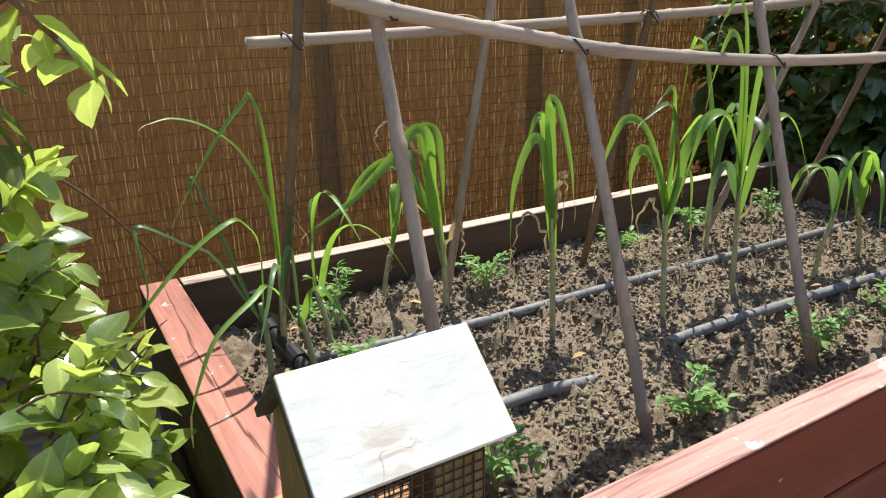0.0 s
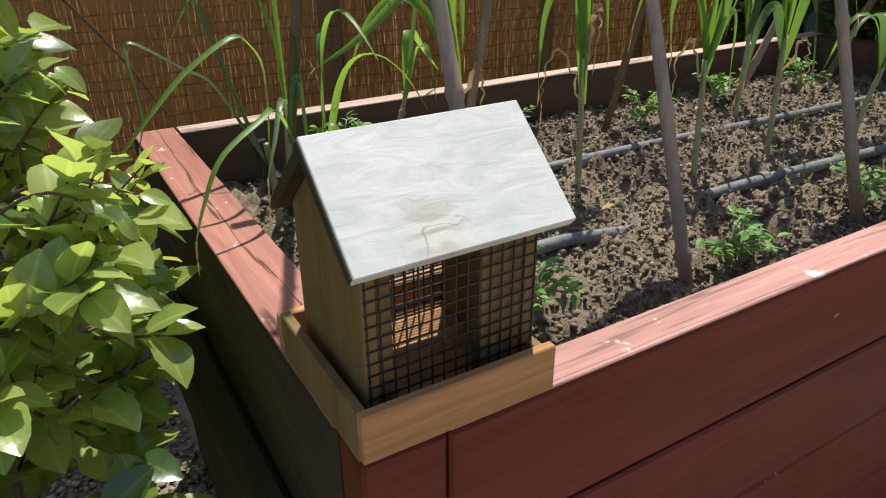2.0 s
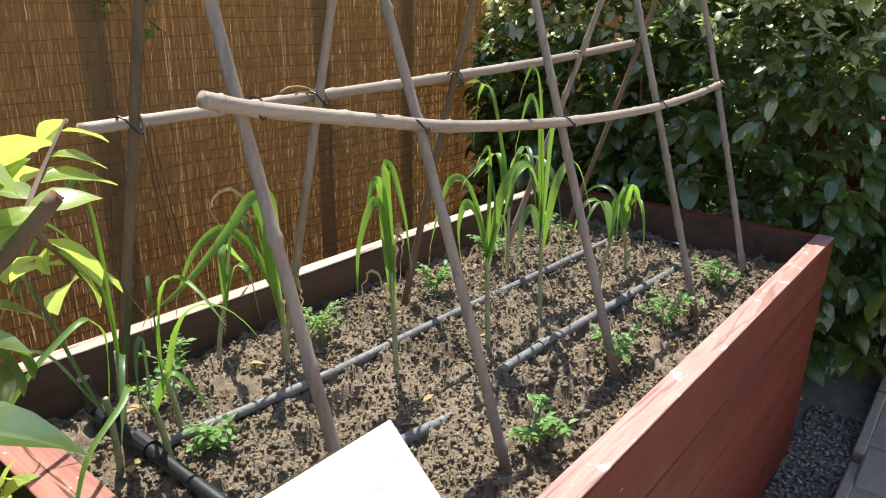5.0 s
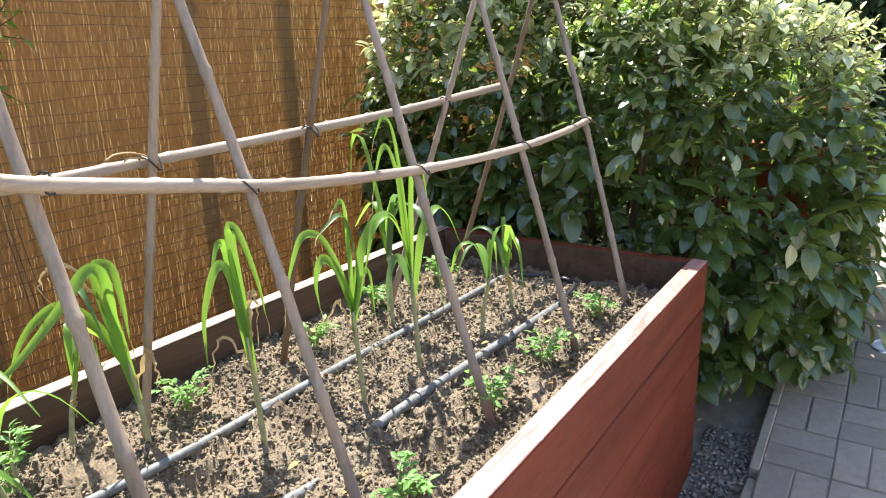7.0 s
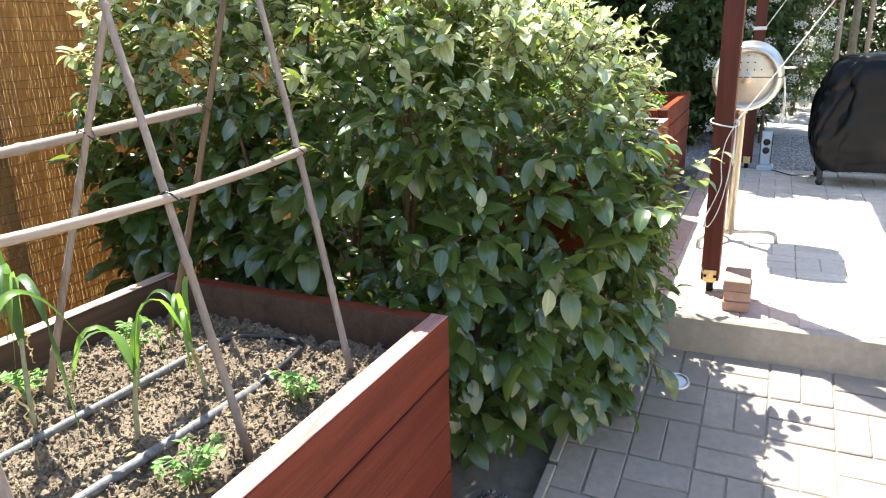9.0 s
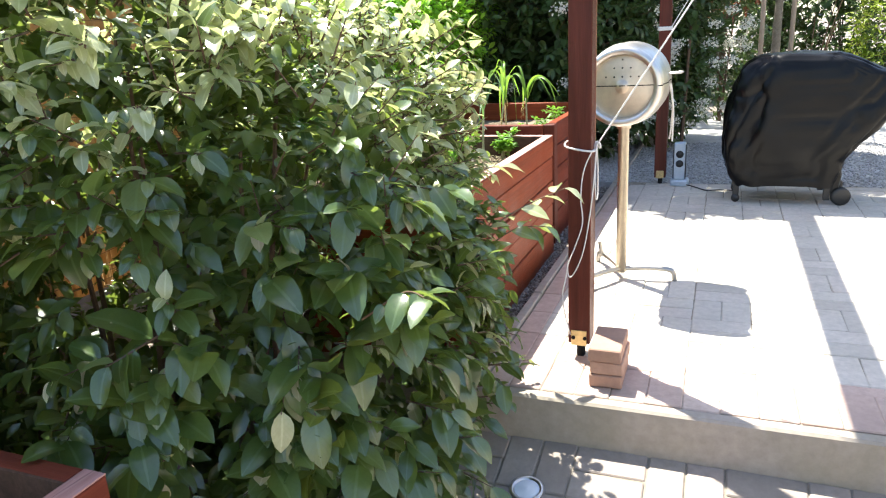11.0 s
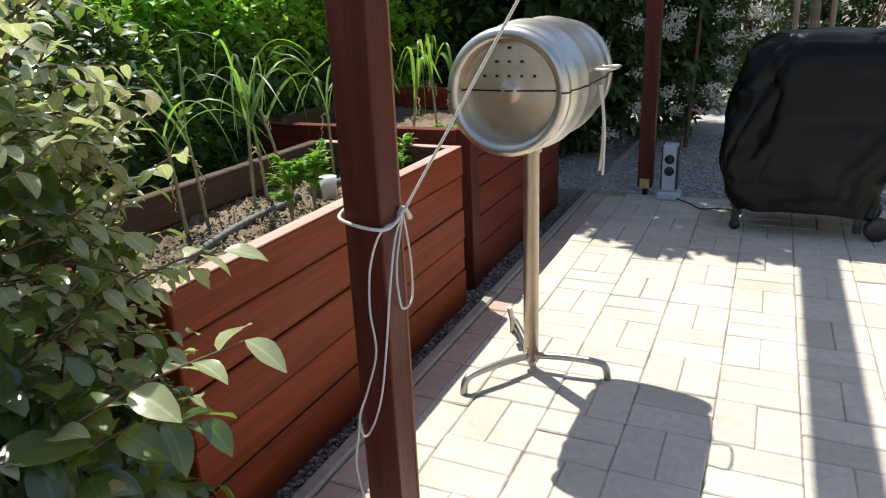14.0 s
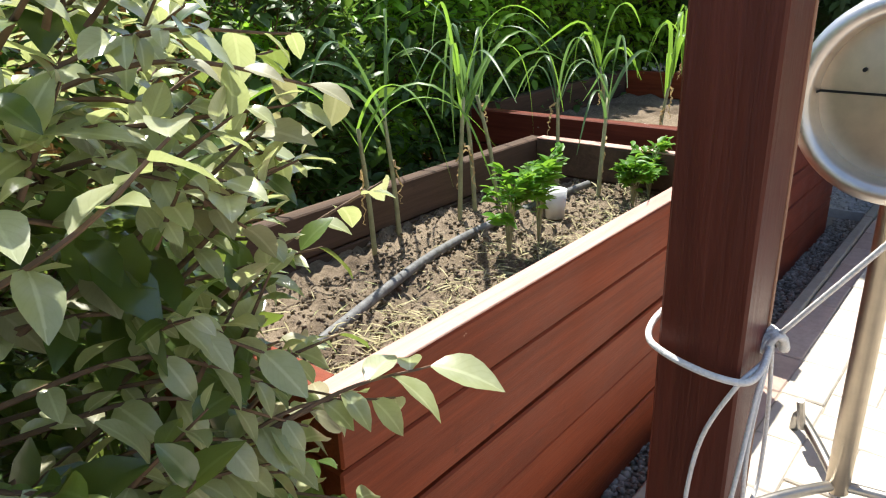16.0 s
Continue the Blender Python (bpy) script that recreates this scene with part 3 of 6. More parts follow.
# lower beam lying against the bed's shaded side, coloured darker for that shade
part("side_rail", box(BX0 - 0.055, BX0 - 0.002, BY0 + 0.02, BY1 - 0.3, -0.02, 0.16, 0.01, 0.004), M_SIDE, bed, "mossy rail, darkened for the shaded side")

SOIL = 0.275
HOLES = [(1.42, 1.98, 0.085, 0.075), (1.74, 1.60, 0.09, 0.08), (1.25, 1.86, 0.08, 0.05), (2.13, 1.72, 0.07, 0.035)]
soil_sheet("bed_soil", BX0 + 0.09, BX1 - 0.048, BY0 + 0.06, BY1 - 0.053, SOIL, 0.0095, "dug dark brown crumbly garden soil", HOLES)
rng = np.random.default_rng(3)


def clods(name, x0, x1, y0, y1, z, n, label, lo=0.0016, hi=0.0095):
    px, py = rng.uniform(x0, x1, n), rng.uniform(y0, y1, n)
    keep = np.array([noise.noise(Vector((a * 5, b * 5, 2))) > -0.5 for a, b in zip(px, py)])
    px, py = px[keep], py[keep]
    pz = np.array([z + soil_height(a, b) for a, b in zip(px, py)])
    for dx, dy, dr, dd in HOLES:
        q = np.hypot(px - dx, py - dy) / dr
        pz += -dd * np.exp(-q * q * 1.6) + 0.15 * dd * np.exp(-(q - 1.45) ** 2 * 6)
    g = stones(rng, np.stack([px, py, pz + 0.001], 1), lo, hi, 0.8, 2.3)
    return tagged(fast_mesh(name, g, M_CLOD), label, "soil", "", "stuff")


clods("soil_clods", BX0 + 0.1, BX1 - 0.06, BY0 + 0.07, BY1 - 0.065, SOIL, 42000, "loose crumbs and clods of brown soil", 0.0016, 0.0088)
clods("soil_lumps", BX0 + 0.11, BX1 - 0.07, BY0 + 0.08, BY1 - 0.075, SOIL, 2000, "larger lumps of dug brown soil", 0.004, 0.0165)

# drip pipes
pipes = thing("irrigation_pipe", (1.0, 2.1, SOIL), "grey poly irrigation pipe laid on the soil", "irrigation pipe")


def laid(ctrl, r, n=24):
    return tube(curve_pts(ctrl, n), r, 10)


part("back_line", laid([(1.02, 2.12, SOIL + 0.018), (1.44, 2.08, SOIL + 0.016), (1.9, 2.065, SOIL + 0.02), (2.4, 2.05, SOIL + 0.018), (3.0, 2.035, SOIL + 0.016)], 0.0125), M_PIPE, pipes, "", True)
part("front_line", laid([(1.02, 1.72, SOIL + 0.02), (1.36, 1.735, SOIL + 0.017), (1.60, 1.73, SOIL - 0.006), (1.80, 1.75, SOIL + 0.014), (2.28, 1.725, SOIL + 0.02), (2.8, 1.70, SOIL + 0.016)], 0.0135), M_PIPE, pipes, "", True)
part("header_pipe", laid([(1.00, 2.36, SOIL + 0.03), (1.005, 2.1, SOIL + 0.03), (1.01, 1.68, SOIL + 0.025)], 0.0155), M_PIPE_D, pipes, "black header pipe", True)
part("end_line", laid([(3.0, 2.035, SOIL + 0.016), (3.07, 1.95, SOIL + 0.02), (3.08, 1.75, SOIL + 0.018), (2.8, 1.70, SOIL + 0.016)], 0.010), M_PIPE_D, pipes, "", True)
for q in ((1.008, 2.13), (1.01, 1.74), (1.002, 2.30)):
    part("pipe_joint", tube([(q[0], q[1] - 0.03, SOIL + 0.03), (q[0], q[1] + 0.03, SOIL + 0.03)], 0.021, 12), M_PIPE_D, pipes, "", False)
part("riser", tube([(1.0, 2.33, SOIL + 0.02), (0.985, 2.34, SOIL + 0.12)], 0.016, 12), M_PIPE_D, pipes)
for x, y in ((1.987, 1.745), (1.71, 2.068), (2.85, 1.70)):
    part("clip", tube([(x - 0.012, y, SOIL + 0.018), (x + 0.012, y, SOIL + 0.018)], 0.0185, 10), M_PIPE, pipes, "grey pipe clip")

# bamboo trellis
trellis = thing("bamboo_trellis", (2.0, 1.9, SOIL), "weathered bamboo cane A-frame trellis tied with black twine", "trellis")


def cane(a, b, r0, r1, seed, mat, name="cane"):
    rg = random.Random(seed)
    a, b = Vector(a), Vector(b)
    ln = (b - a).length
    ts, rs = [], []
    nodes = []
    p = rg.uniform(0.08, 0.2)
    while p < ln - 0.05:
        nodes.append(p)
        p += rg.uniform(0.19, 0.26)
    stops = {0.0, ln}
    for q in nodes:
        stops |= {q - 0.012, q - 0.004, q, q + 0.004, q + 0.012}
    side = Vector((rg.uniform(-1, 1), rg.uniform(-1, 1), 0)) * 0.012
    pts = []
    for q in sorted(stops):
        f = q / ln
        r = r0 + (r1 - r0) * f
        near = min([abs(q - m) for m in nodes] or [1])
        rs.append(r * (1.22 if near < 0.0045 else 1.0))
        pts.append(a.lerp(b, f) + side * math.sin(f * 3.1))
    return part(name, tube(pts, rs, 10), mat, trellis, "", True)


def up_line(foot, top, z1):
    foot, top = Vector(foot), Vector(top)
    return tuple(foot + (top - foot) * ((z1 - foot.z) / (top.z - foot.z)))


FRONT = [((1.075, 1.50, 0.24), (1.09, 1.80, 1.05)), ((1.465, 1.49, 0.24), (1.47, 1.80, 1.05)), ((1.965, 1.487, 0.24), (2.055, 1.88, 1.25)),
         ((2.515, 1.49, 0.24), (2.665, 1.93, 1.375)), ((2.99, 1.49, 0.24), (3.27, 1.94, 1.39))]
BACK = [((1.01, 2.27, 0.24), (1.05, 2.06, 1.06)), ((1.478, 2.27, 0.24), (1.49, 2.06, 1.06)), ((1.972, 2.27, 0.24), (2.0, 1.985, 1.35)),
        ((2.52, 2.27, 0.24), (2.72, 1.98, 1.37)), ((3.0, 2.27, 0.24), (3.15, 1.98, 1.39))]
for i, (a, b) in enumerate(FRONT):
    cane(a, up_line(a, b, 1.62), 0.0122 if i < 3 else 0.0112, 0.0100, i, M_CANE)
for i, (a, b) in enumerate(BACK):
    cane(a, up_line(a, b, 1.60), 0.0112, 0.0088, 20 + i, M_CANE_DARK if i in (0, 2, 4) else M_CANE)
bar_f = [(0.995, 1.757, 1.071), (1.10, 1.758, 1.045), (1.36, 1.758, 0.998), (1.6, 1.745, 0.960), (2.03, 1.735, 0.922), (2.5, 1.725, 0.908), (2.9, 1.73, 0.916), (3.18, 1.742, 0.932)]
bar_b = [(0.96, 2.095, 0.99), (1.5, 2.10, 1.0), (2.0, 2.10, 1.012), (2.5, 2.09, 1.03), (3.10, 2.08, 1.065)]


def bar(ctrl, r0, r1, seed):
    rg = random.Random(seed)
    pts = curve_pts(ctrl, 120)
    rs = []
    nxt = 6
    for i in range(len(pts)):
        r = r0 + (r1 - r0) * i / len(pts)
        if i == nxt:
            r *= 1.18
            nxt += rg.randint(9, 13)
        rs.append(r)
    return part("crossbar", tube(pts, rs, 10), M_BAR, trellis, "pale bamboo crossbar", True)


bar(bar_f, 0.0132, 0.0120, 1)
bar(bar_b, 0.0115, 0.0145, 2)
for (a, b), ctrl, dy in [(q, bar_f, -1) for q in FRONT] + [(q, bar_b, 1) for q in BACK]:
    best = min((math.hypot(up_line(a, b, p.z)[0] - p.x, up_line(a, b, p.z)[1] - p.y), p.z, p) for p in curve_pts(ctrl, 200))[2]
    c = (best + Vector(up_line(a, b, best.z))) / 2
    ring = [(c.x + 0.021 * math.cos(t), c.y + 0.032 * math.sin(t), c.z + 0.016 * math.sin(t * 2 + 1)) for t in np.linspace(0, 6.2, 14)]
    part("tie", tube(ring, 0.0022, 5), M_TIE, trellis)

part("dry_tendril", joined([tube(curve_pts(c, 14), 0.0022, 5) for c in ([(1.49, 2.088, 1.012), (1.45, 2.083, 1.026), (1.41, 2.082, 1.028), (1.385, 2.083, 1.018)], [(1.49, 2.086, 1.008), (1.44, 2.08, 1.016), (1.425, 2.078, 1.012)])]), M_WITHER, trellis, "dry straw coloured tendril", True)

# bird feeder on the corner of the bed
FX0, FX1, FYM = 0.750, 0.985, 1.376
feeder = thing("bird_feeder", (0.866, 1.377, BTOP), "wooden bird feeder with a bleached pitched roof and wire mesh sides", "bird feeder")
fz = BTOP + 0.006


def slab(p, q, thick, x0, x1):
    """A roof board between two (y, z) points."""
    d = Vector((q[0] - p[0], q[1] - p[1])).normalized()
    nrm = Vector((-d.y, d.x))
    if nrm.y < 0:
        nrm = -nrm
    loop = [p, q, (q[0] - nrm.x * thick, q[1] - nrm.y * thick), (p[0] - nrm.x * thick, p[1] - nrm.y * thick)]
    bm = prism(loop, "x", x0, x1)
    bmesh.ops.bevel(bm, geom=bm.edges[:], offset=0.0012, segments=1, affect="EDGES")
    return bm


part("front_roof_board", slab((1.271, 0.608), (1.3755, 0.701), 0.013, FX0, FX1), M_ROOF, feeder, "bleached white roof board with a knot")
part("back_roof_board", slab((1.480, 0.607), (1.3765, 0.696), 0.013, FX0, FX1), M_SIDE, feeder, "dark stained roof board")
# thin strip added to paint the shaded board end dark
part("roof_end_grain", slab((1.2725, 0.6075), (1.3745, 0.6985), 0.0105, FX0 - 0.002, FX0 - 0.0005), M_SIDE, feeder, "end grain of the roof board, dark as in shade")
for x0 in (0.766, 0.944):
    loop = [(1.298, fz + 0.012), (1.456, fz + 0.012), (1.456, 0.609), (1.376, 0.679), (1.298, 0.611)]
    part("gable_wall", prism(loop, "x", x0, x0 + 0.014), M_PINE_Z, feeder, "pine gable wall")
part("floor_board", box(0.758, 0.9505, 1.276, 1.478, fz - 0.001, fz + 0.011, 0.001), M_PINE, feeder)
part("tray_front", box(0.744, 0.964, 1.262, 1.274, fz + 0.005, fz + 0.060, 0.0015), M_PINE, feeder, "pale pine tray board with orange grain")
part("tray_back", box(0.744, 0.964, 1.480, 1.492, fz - 0.002, fz + 0.05, 0.0015), M_PINE, feeder)
part("tray_side", box(0.744, 0.756, 1.2755, 1.4785, fz - 0.002, fz + 0.056, 0.0015), M_PINE_Z, feeder)
part("tray_side", box(0.952, 0.964, 1.2755, 1.4785, fz - 0.002, fz + 0.05, 0.0015), M_PINE_Z, feeder)
for y in (1.297, 1.457):
    rods = []
    for i in range(15):
        x = 0.770 + i * 0.0134
        rods.append(tube([(x, y, fz + 0.012), (x, y, 0.616)], 0.0011, 4))
    for i in range(15):
        z = fz + 0.02 + i * 0.0133
        rods.append(tube([(0.768, y, z), (0.957, y, z)], 0.0011, 4))
    part("wire_mesh", joined(rods), M_WIRE, feeder, "black wire mesh")
part("inner_post", box(0.895, 0.949, 1.30, 1.318, fz + 0.012, 0.612, 0.001), M_PINE_Z, feeder)
part("inner_post", box(0.781, 0.797, 1.30, 1.318, fz + 0.012, 0.612, 0.001), M_PINE_Z, feeder)

# ---------------------------------------------------------------- reed fence
FY = 3.45


def reed_fence(x0, x1, z0, z1, segs, pitch, back=0.0, seed=8):
    """Reeds side by side, bound in rows, so that they swell a little between the wires."""
    rg = np.random.default_rng(seed)
    n = int((x1 - x0) / pitch)
    zz = np.linspace(z0, z1, segs + 1)
    xs = np.linspace(x0, x1, n) + rg.normal(0, 0.0004, n)
    w = rg.uniform(0.53, 0.62, n) * pitch
    dep = rg.uniform(-0.002, 0.002, n)
    wob = rg.normal(0, 0.0003, (n, segs + 1))
    row = np.floor((zz + 0.12) / 0.052).astype(int)
    row -= row.min()
    wob += rg.normal(0, 0.0006, (n, row.max() + 1))[:, row]
    swell = -0.0065 * np.abs(np.sin((zz + 0.12) / 0.052 * math.pi))
    top = rg.uniform(-0.05, 0.0, n)
    v = np.zeros((n, segs + 1, 3, 3))
    for k, (dx, dy) in enumerate(((-1, 0.0), (0, -0.0013), (1, 0.0))):
        v[:, :, k, 0] = xs[:, None] + wob + dx * w[:, None]
        v[:, :, k, 1] = FY + back + dep[:, None] + dy + swell[None] + rg.normal(0, 0.0008, (n, segs + 1))
        v[:, :, k, 2] = zz[None] + (zz[None] > z1 - 0.01) * top[:, None]
    idx = np.arange(n * (segs + 1) * 3).reshape(n, segs + 1, 3)
    f = np.concatenate([np.stack([idx[:, :-1, k], idx[:, :-1, k + 1], idx[:, 1:, k + 1], idx[:, 1:, k]], -1).reshape(-1, 4) for k in (0, 1)])
    return v.reshape(-1, 3), f


fence = thing("reed_fence", (3.5, FY, -0.2), "golden brown dry reed screen fence with wire rows", "fence", "", "structure")
RTOP = 2.02
fast_mesh("reed_screen", reed_fence(-0.4, 5.0, -0.20, RTOP, 126, 0.0044), M_REED, fence)
fast_mesh("reed_lining", reed_fence(-2.6, 11.6, -0.20, RTOP - 0.05, 42, 0.02, 0.008, 9), M_REED, fence, False, "second layer of reeds behind the first")
fast_mesh("reed_screen", reed_fence(-2.6, -0.4, -0.20, RTOP, 12, 0.006), M_REED, fence)
fast_mesh("reed_screen", reed_fence(5.0, 11.6, -0.20, RTOP, 12, 0.006), M_REED, fence)
wires = []
for i in range(41):
    z = -0.12 + i * 0.052
    wires.append(tube([(x, FY - 0.0105 + 0.0025 * math.sin(x * 23 + i), z + 0.009 * math.sin(x * 2.1 + i * 1.7) + 0.004 * math.sin(x * 11 + i * 2.3)) for x in np.arange(-2.6, 11.61, 0.12)], 0.0023, 4, False))
part("wire_rows", joined(wires), M_BIND, fence, "thin dark binding wire")
for x in (-2.2, -0.6, 1.68, 2.75, 3.34, 4.9, 6.2, 7.5, 8.8, 10.2):
    part("fence_post", box(x - 0.028, x + 0.028, FY + 0.05, FY + 0.11, -0.25, RTOP - 0.04, 0.004), M_DARKPOST, fence, "dark timber post behind the reeds")

retaining = setting("retaining_log", tube(curve_pts([(-2.2, 3.05, -0.16), (-0.5, 3.04, -0.15), (0.6, 3.06, -0.16), (3.2, 3.04, -0.17)], 30), [0.075] * 31, 12), M_LOG, "grey weathered log holding back the gravel", True)
setting("retaining_log", tube(curve_pts([(-2.2, 3.02, -0.31), (0.5, 3.03, -0.31), (3.2, 3.02, -0.31)], 30), [0.075] * 31, 12), M_LOG, "grey weathered log holding back the gravel", True)

# ---------------------------------------------------------------- hedge between the beds


def blob_points(rng, blobs, n, power=2.5, inner=1.0):
    """Points over the outside of a group of rounded lumps, with the way outwards at each."""
    area = np.array([b[1][0] * b[1][1] + b[1][1] * b[1][2] + b[1][0] * b[1][2] for b in blobs])
    out_p, out_d = [], []
    for (c, r), share in zip(blobs, area / area.sum()):
        m = int(n * share)
        d = unit(rng, m)
        k = (np.abs(d) ** power).sum(1) ** (-1 / power)
        lump = np.array([0.90 + 0.22 * noise.noise(Vector(q * 2.6) + Vector(c)) for q in d])
        p = np.array(c) + d * k[:, None] * np.array(r) * (lump * inner)[:, None]
        g = d / np.array(r)
        g /= np.linalg.norm(g, axis=1, keepdims=True)
        keep = np.ones(m, bool)
        for c2, r2 in blobs:
            if c2 is not c:
                keep &= ((np.abs((p - np.array(c2)) / np.array(r2))) ** power).sum(1) > 0.72 * inner ** power
        out_p.append(p[keep]), out_d.append(g[keep])
    return np.concatenate(out_p), np.concatenate(out_d)


LEAF_S = leaf_form(7, 0.335, 0.30, 0.26, 0.026)
LEAF_H = leaf_form(7, 0.285, 0.30, 0.34, 0.024)
LEAF_B = leaf_form(4, 0.24, 0.3, 0.25)
LEAF_C = leaf_form(3, 0.30, 0.3, 0.2)
rng = np.random.default_rng(11)
HEDGE = [((4.00, 1.40, 0.46), (0.46, 0.62, 1.02)), ((4.36, 1.28, 0.44), (0.35, 0.50, 1.0)), ((4.40, 1.34, 0.97), (0.30, 0.46, 0.36)), ((3.78, 1.74, 0.54), (0.46, 0.74, 1.12)), ((3.78, 2.58, 0.72), (0.42, 0.66, 1.20)), ((4.20, 2.26, 0.72), (0.54, 0.84, 1.26))]


def hedge_ok(p):
    bed1 = (p[:, 0] < 3.27) & (p[:, 1] > 1.15) & (p[:, 1] < 2.52) & (p[:, 2] < 0.45)
    bed2 = (p[:, 0] > 4.72) & (p[:, 1] > 1.0) & (p[:, 1] < 2.05) & (p[:, 2] < 0.70)
    low = p[:, 2] < np.where(p[:, 0] > 4.5, 0.06, -0.36 + 0.15 * np.clip(p[:, 0] - 3.2, 0, 2))
    front = (p[:, 0] < 3.30) & (p[:, 1] < 1.3)
    return ~(bed1 | bed2 | low | front | (p[:, 1] > FY - 0.06))


hedge = thing("silverberry_hedge", (3.95, 1.8, LOW), "dense silverberry hedge with dark green leathery leaves", "hedge")
p, d = blob_points(rng, HEDGE, 7200, 2.2, inner=0.95)
gaps = np.array([noise.noise(Vector(q) * 4.6 + Vector((3, 1, 8))) for q in p])
ok = hedge_ok(p) & (gaps > -0.20 - 0.5 * np.clip(p[:, 2] - 0.75, 0, 1))
p, d = p[ok], d[ok]
d = d * 0.9 + np.array([0, 0, 0.35]) + unit(rng, len(p)) * 0.7
d /= np.linalg.norm(d, axis=1, keepdims=True)
tw, lf = twigs_with_leaves(rng, p, d, 0.15, 8, 0.076, 0.9, 0.5, 0.0026, 0.45, 0.18)
# broad old leaves low down, small young ones towards the crown and the terrace corner
lf[3] = lf[3] * rng.uniform(0.55, 1.35, len(lf[3])) * np.clip(1.42 - 0.62 * np.clip((lf[0][:, 0] - 3.9) / 0.55, 0, 1) - 0.62 * np.clip((lf[0][:, 2] - 0.65) / 0.45, 0, 1), 0.60, 1.42)
ok = hedge_ok(lf[0])
lf = [a[ok] for a in lf]
# young growth towards the crown and shoot tips, spread to paint in the sunlight
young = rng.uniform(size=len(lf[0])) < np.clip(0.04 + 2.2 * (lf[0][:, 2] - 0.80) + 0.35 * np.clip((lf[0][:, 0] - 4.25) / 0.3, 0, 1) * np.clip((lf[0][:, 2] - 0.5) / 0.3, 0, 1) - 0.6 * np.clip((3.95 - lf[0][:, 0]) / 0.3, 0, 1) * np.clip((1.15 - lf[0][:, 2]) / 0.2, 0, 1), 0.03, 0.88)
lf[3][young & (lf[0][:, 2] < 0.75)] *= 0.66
fast_mesh("sunlit_foliage", scatter(LEAF_H, *[a[young] for a in lf]), M_HEDGE_SUNLIT, hedge, True, "yellow green young leaves, pale as if sunlit", 21)
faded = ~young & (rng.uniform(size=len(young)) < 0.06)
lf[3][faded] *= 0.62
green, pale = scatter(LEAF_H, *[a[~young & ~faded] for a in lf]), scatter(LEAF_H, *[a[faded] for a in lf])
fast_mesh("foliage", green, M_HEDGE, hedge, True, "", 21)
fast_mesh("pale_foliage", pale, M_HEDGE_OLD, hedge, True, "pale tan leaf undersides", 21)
fast_mesh("brushwood", tw, M_TWIG, hedge)["kind"] = "stuff"
p, d = blob_points(rng, HEDGE, 2200, inner=0.66)
ok = hedge_ok(p)
p, d = p[ok], d[ok]
tw, lf = twigs_with_leaves(rng, p, d, 0.14, 6, 0.085, 0.9, 0.5)
ok = hedge_ok(lf[0])
fast_mesh("inner_foliage", scatter(LEAF_B, *[a[ok] for a in lf]), M_HEDGE, hedge, True)
for i in range(16):
    x, y = rng.uniform(3.55, 4.45), rng.uniform(1.2, 2.5)
    e = (x + rng.uniform(-0.35, 0.25), y + rng.uniform(-0.4, 0.4), rng.uniform(0.8, 1.3))
    part("branch", tube(curve_pts([(x, y, low_z(x) - 0.05), ((x + e[0]) / 2 + 0.03, (y + e[1]) / 2, 0.3), e], 10), list(np.linspace(0.016, 0.005, 11)), 6), M_TWIG, hedge)


def spray(parent, ctrl, leaves, size, seed, mat, name="shoot", pale_end=False):
    """A single long shoot with large leaves."""
    rg = np.random.default_rng(seed)
    pts = curve_pts(ctrl, 14)
    ob = part(name, tube(pts, list(np.linspace(0.0032, 0.0014, 15)), 5), M_TWIG, parent)
    at, al, up, sz = [], [], [], []
    for k in range(leaves):
        f = (k + 1) / leaves
        i = min(13, int(f * 14))
        q = pts[i].lerp(pts[i + 1], f * 14 - i) if i < 14 else pts[14]
        tdir = (pts[min(i + 1, 14)] - pts[max(i - 1, 0)]).normalized()
        side = tdir.cross(Vector((0, 0, 1))).normalized() * (1 if k % 2 else -1)
        v = side * rg.uniform(0.4, 1.0) + tdir * rg.uniform(0.3, 0.9) + Vector((0, 0, rg.uniform(-0.7, 0.35)))
        at.append(q), al.append(v), up.append(Vector((rg.uniform(-0.45, 0.45), rg.uniform(-0.4, 0.4), 1))), sz.append(size * rg.uniform(0.6, 1.15))
    fast_mesh("shoot_foliage", scatter(LEAF_H, at, al, up, sz), mat, ob, True, "", 21)
    return ob


SHOOTS = [[(4.42, 1.02, 0.66), (4.58, 0.92, 0.78), (4.70, 0.87, 0.76)], [(4.36, 1.0, 0.52), (4.50, 0.90, 0.60), (4.60, 0.86, 0.55)],
          [(4.50, 1.08, 0.80), (4.66, 1.0, 0.92), (4.80, 0.97, 0.97)], [(4.40, 1.05, 0.90), (4.54, 0.95, 1.02), (4.62, 0.93, 1.08)],
          [(4.24, 0.95, 0.95), (4.38, 0.84, 1.04), (4.46, 0.82, 1.10)], [(4.5, 1.15, 0.98), (4.64, 1.10, 1.10), (4.76, 1.10, 1.12)],
          [(4.0, 0.95, 0.3), (4.2, 0.80, 0.36), (4.34, 0.76, 0.3)], [(4.46, 1.05, 0.60), (4.60, 1.0, 0.70), (4.70, 1.0, 0.70)]]
for i, c in enumerate(SHOOTS):
    spray(hedge, c, 9, 0.058, 40 + i, (M_HEDGE_SUNLIT, M_HEDGE, M_HEDGE_SUNLIT, M_HEDGE_OLD)[i % 4])
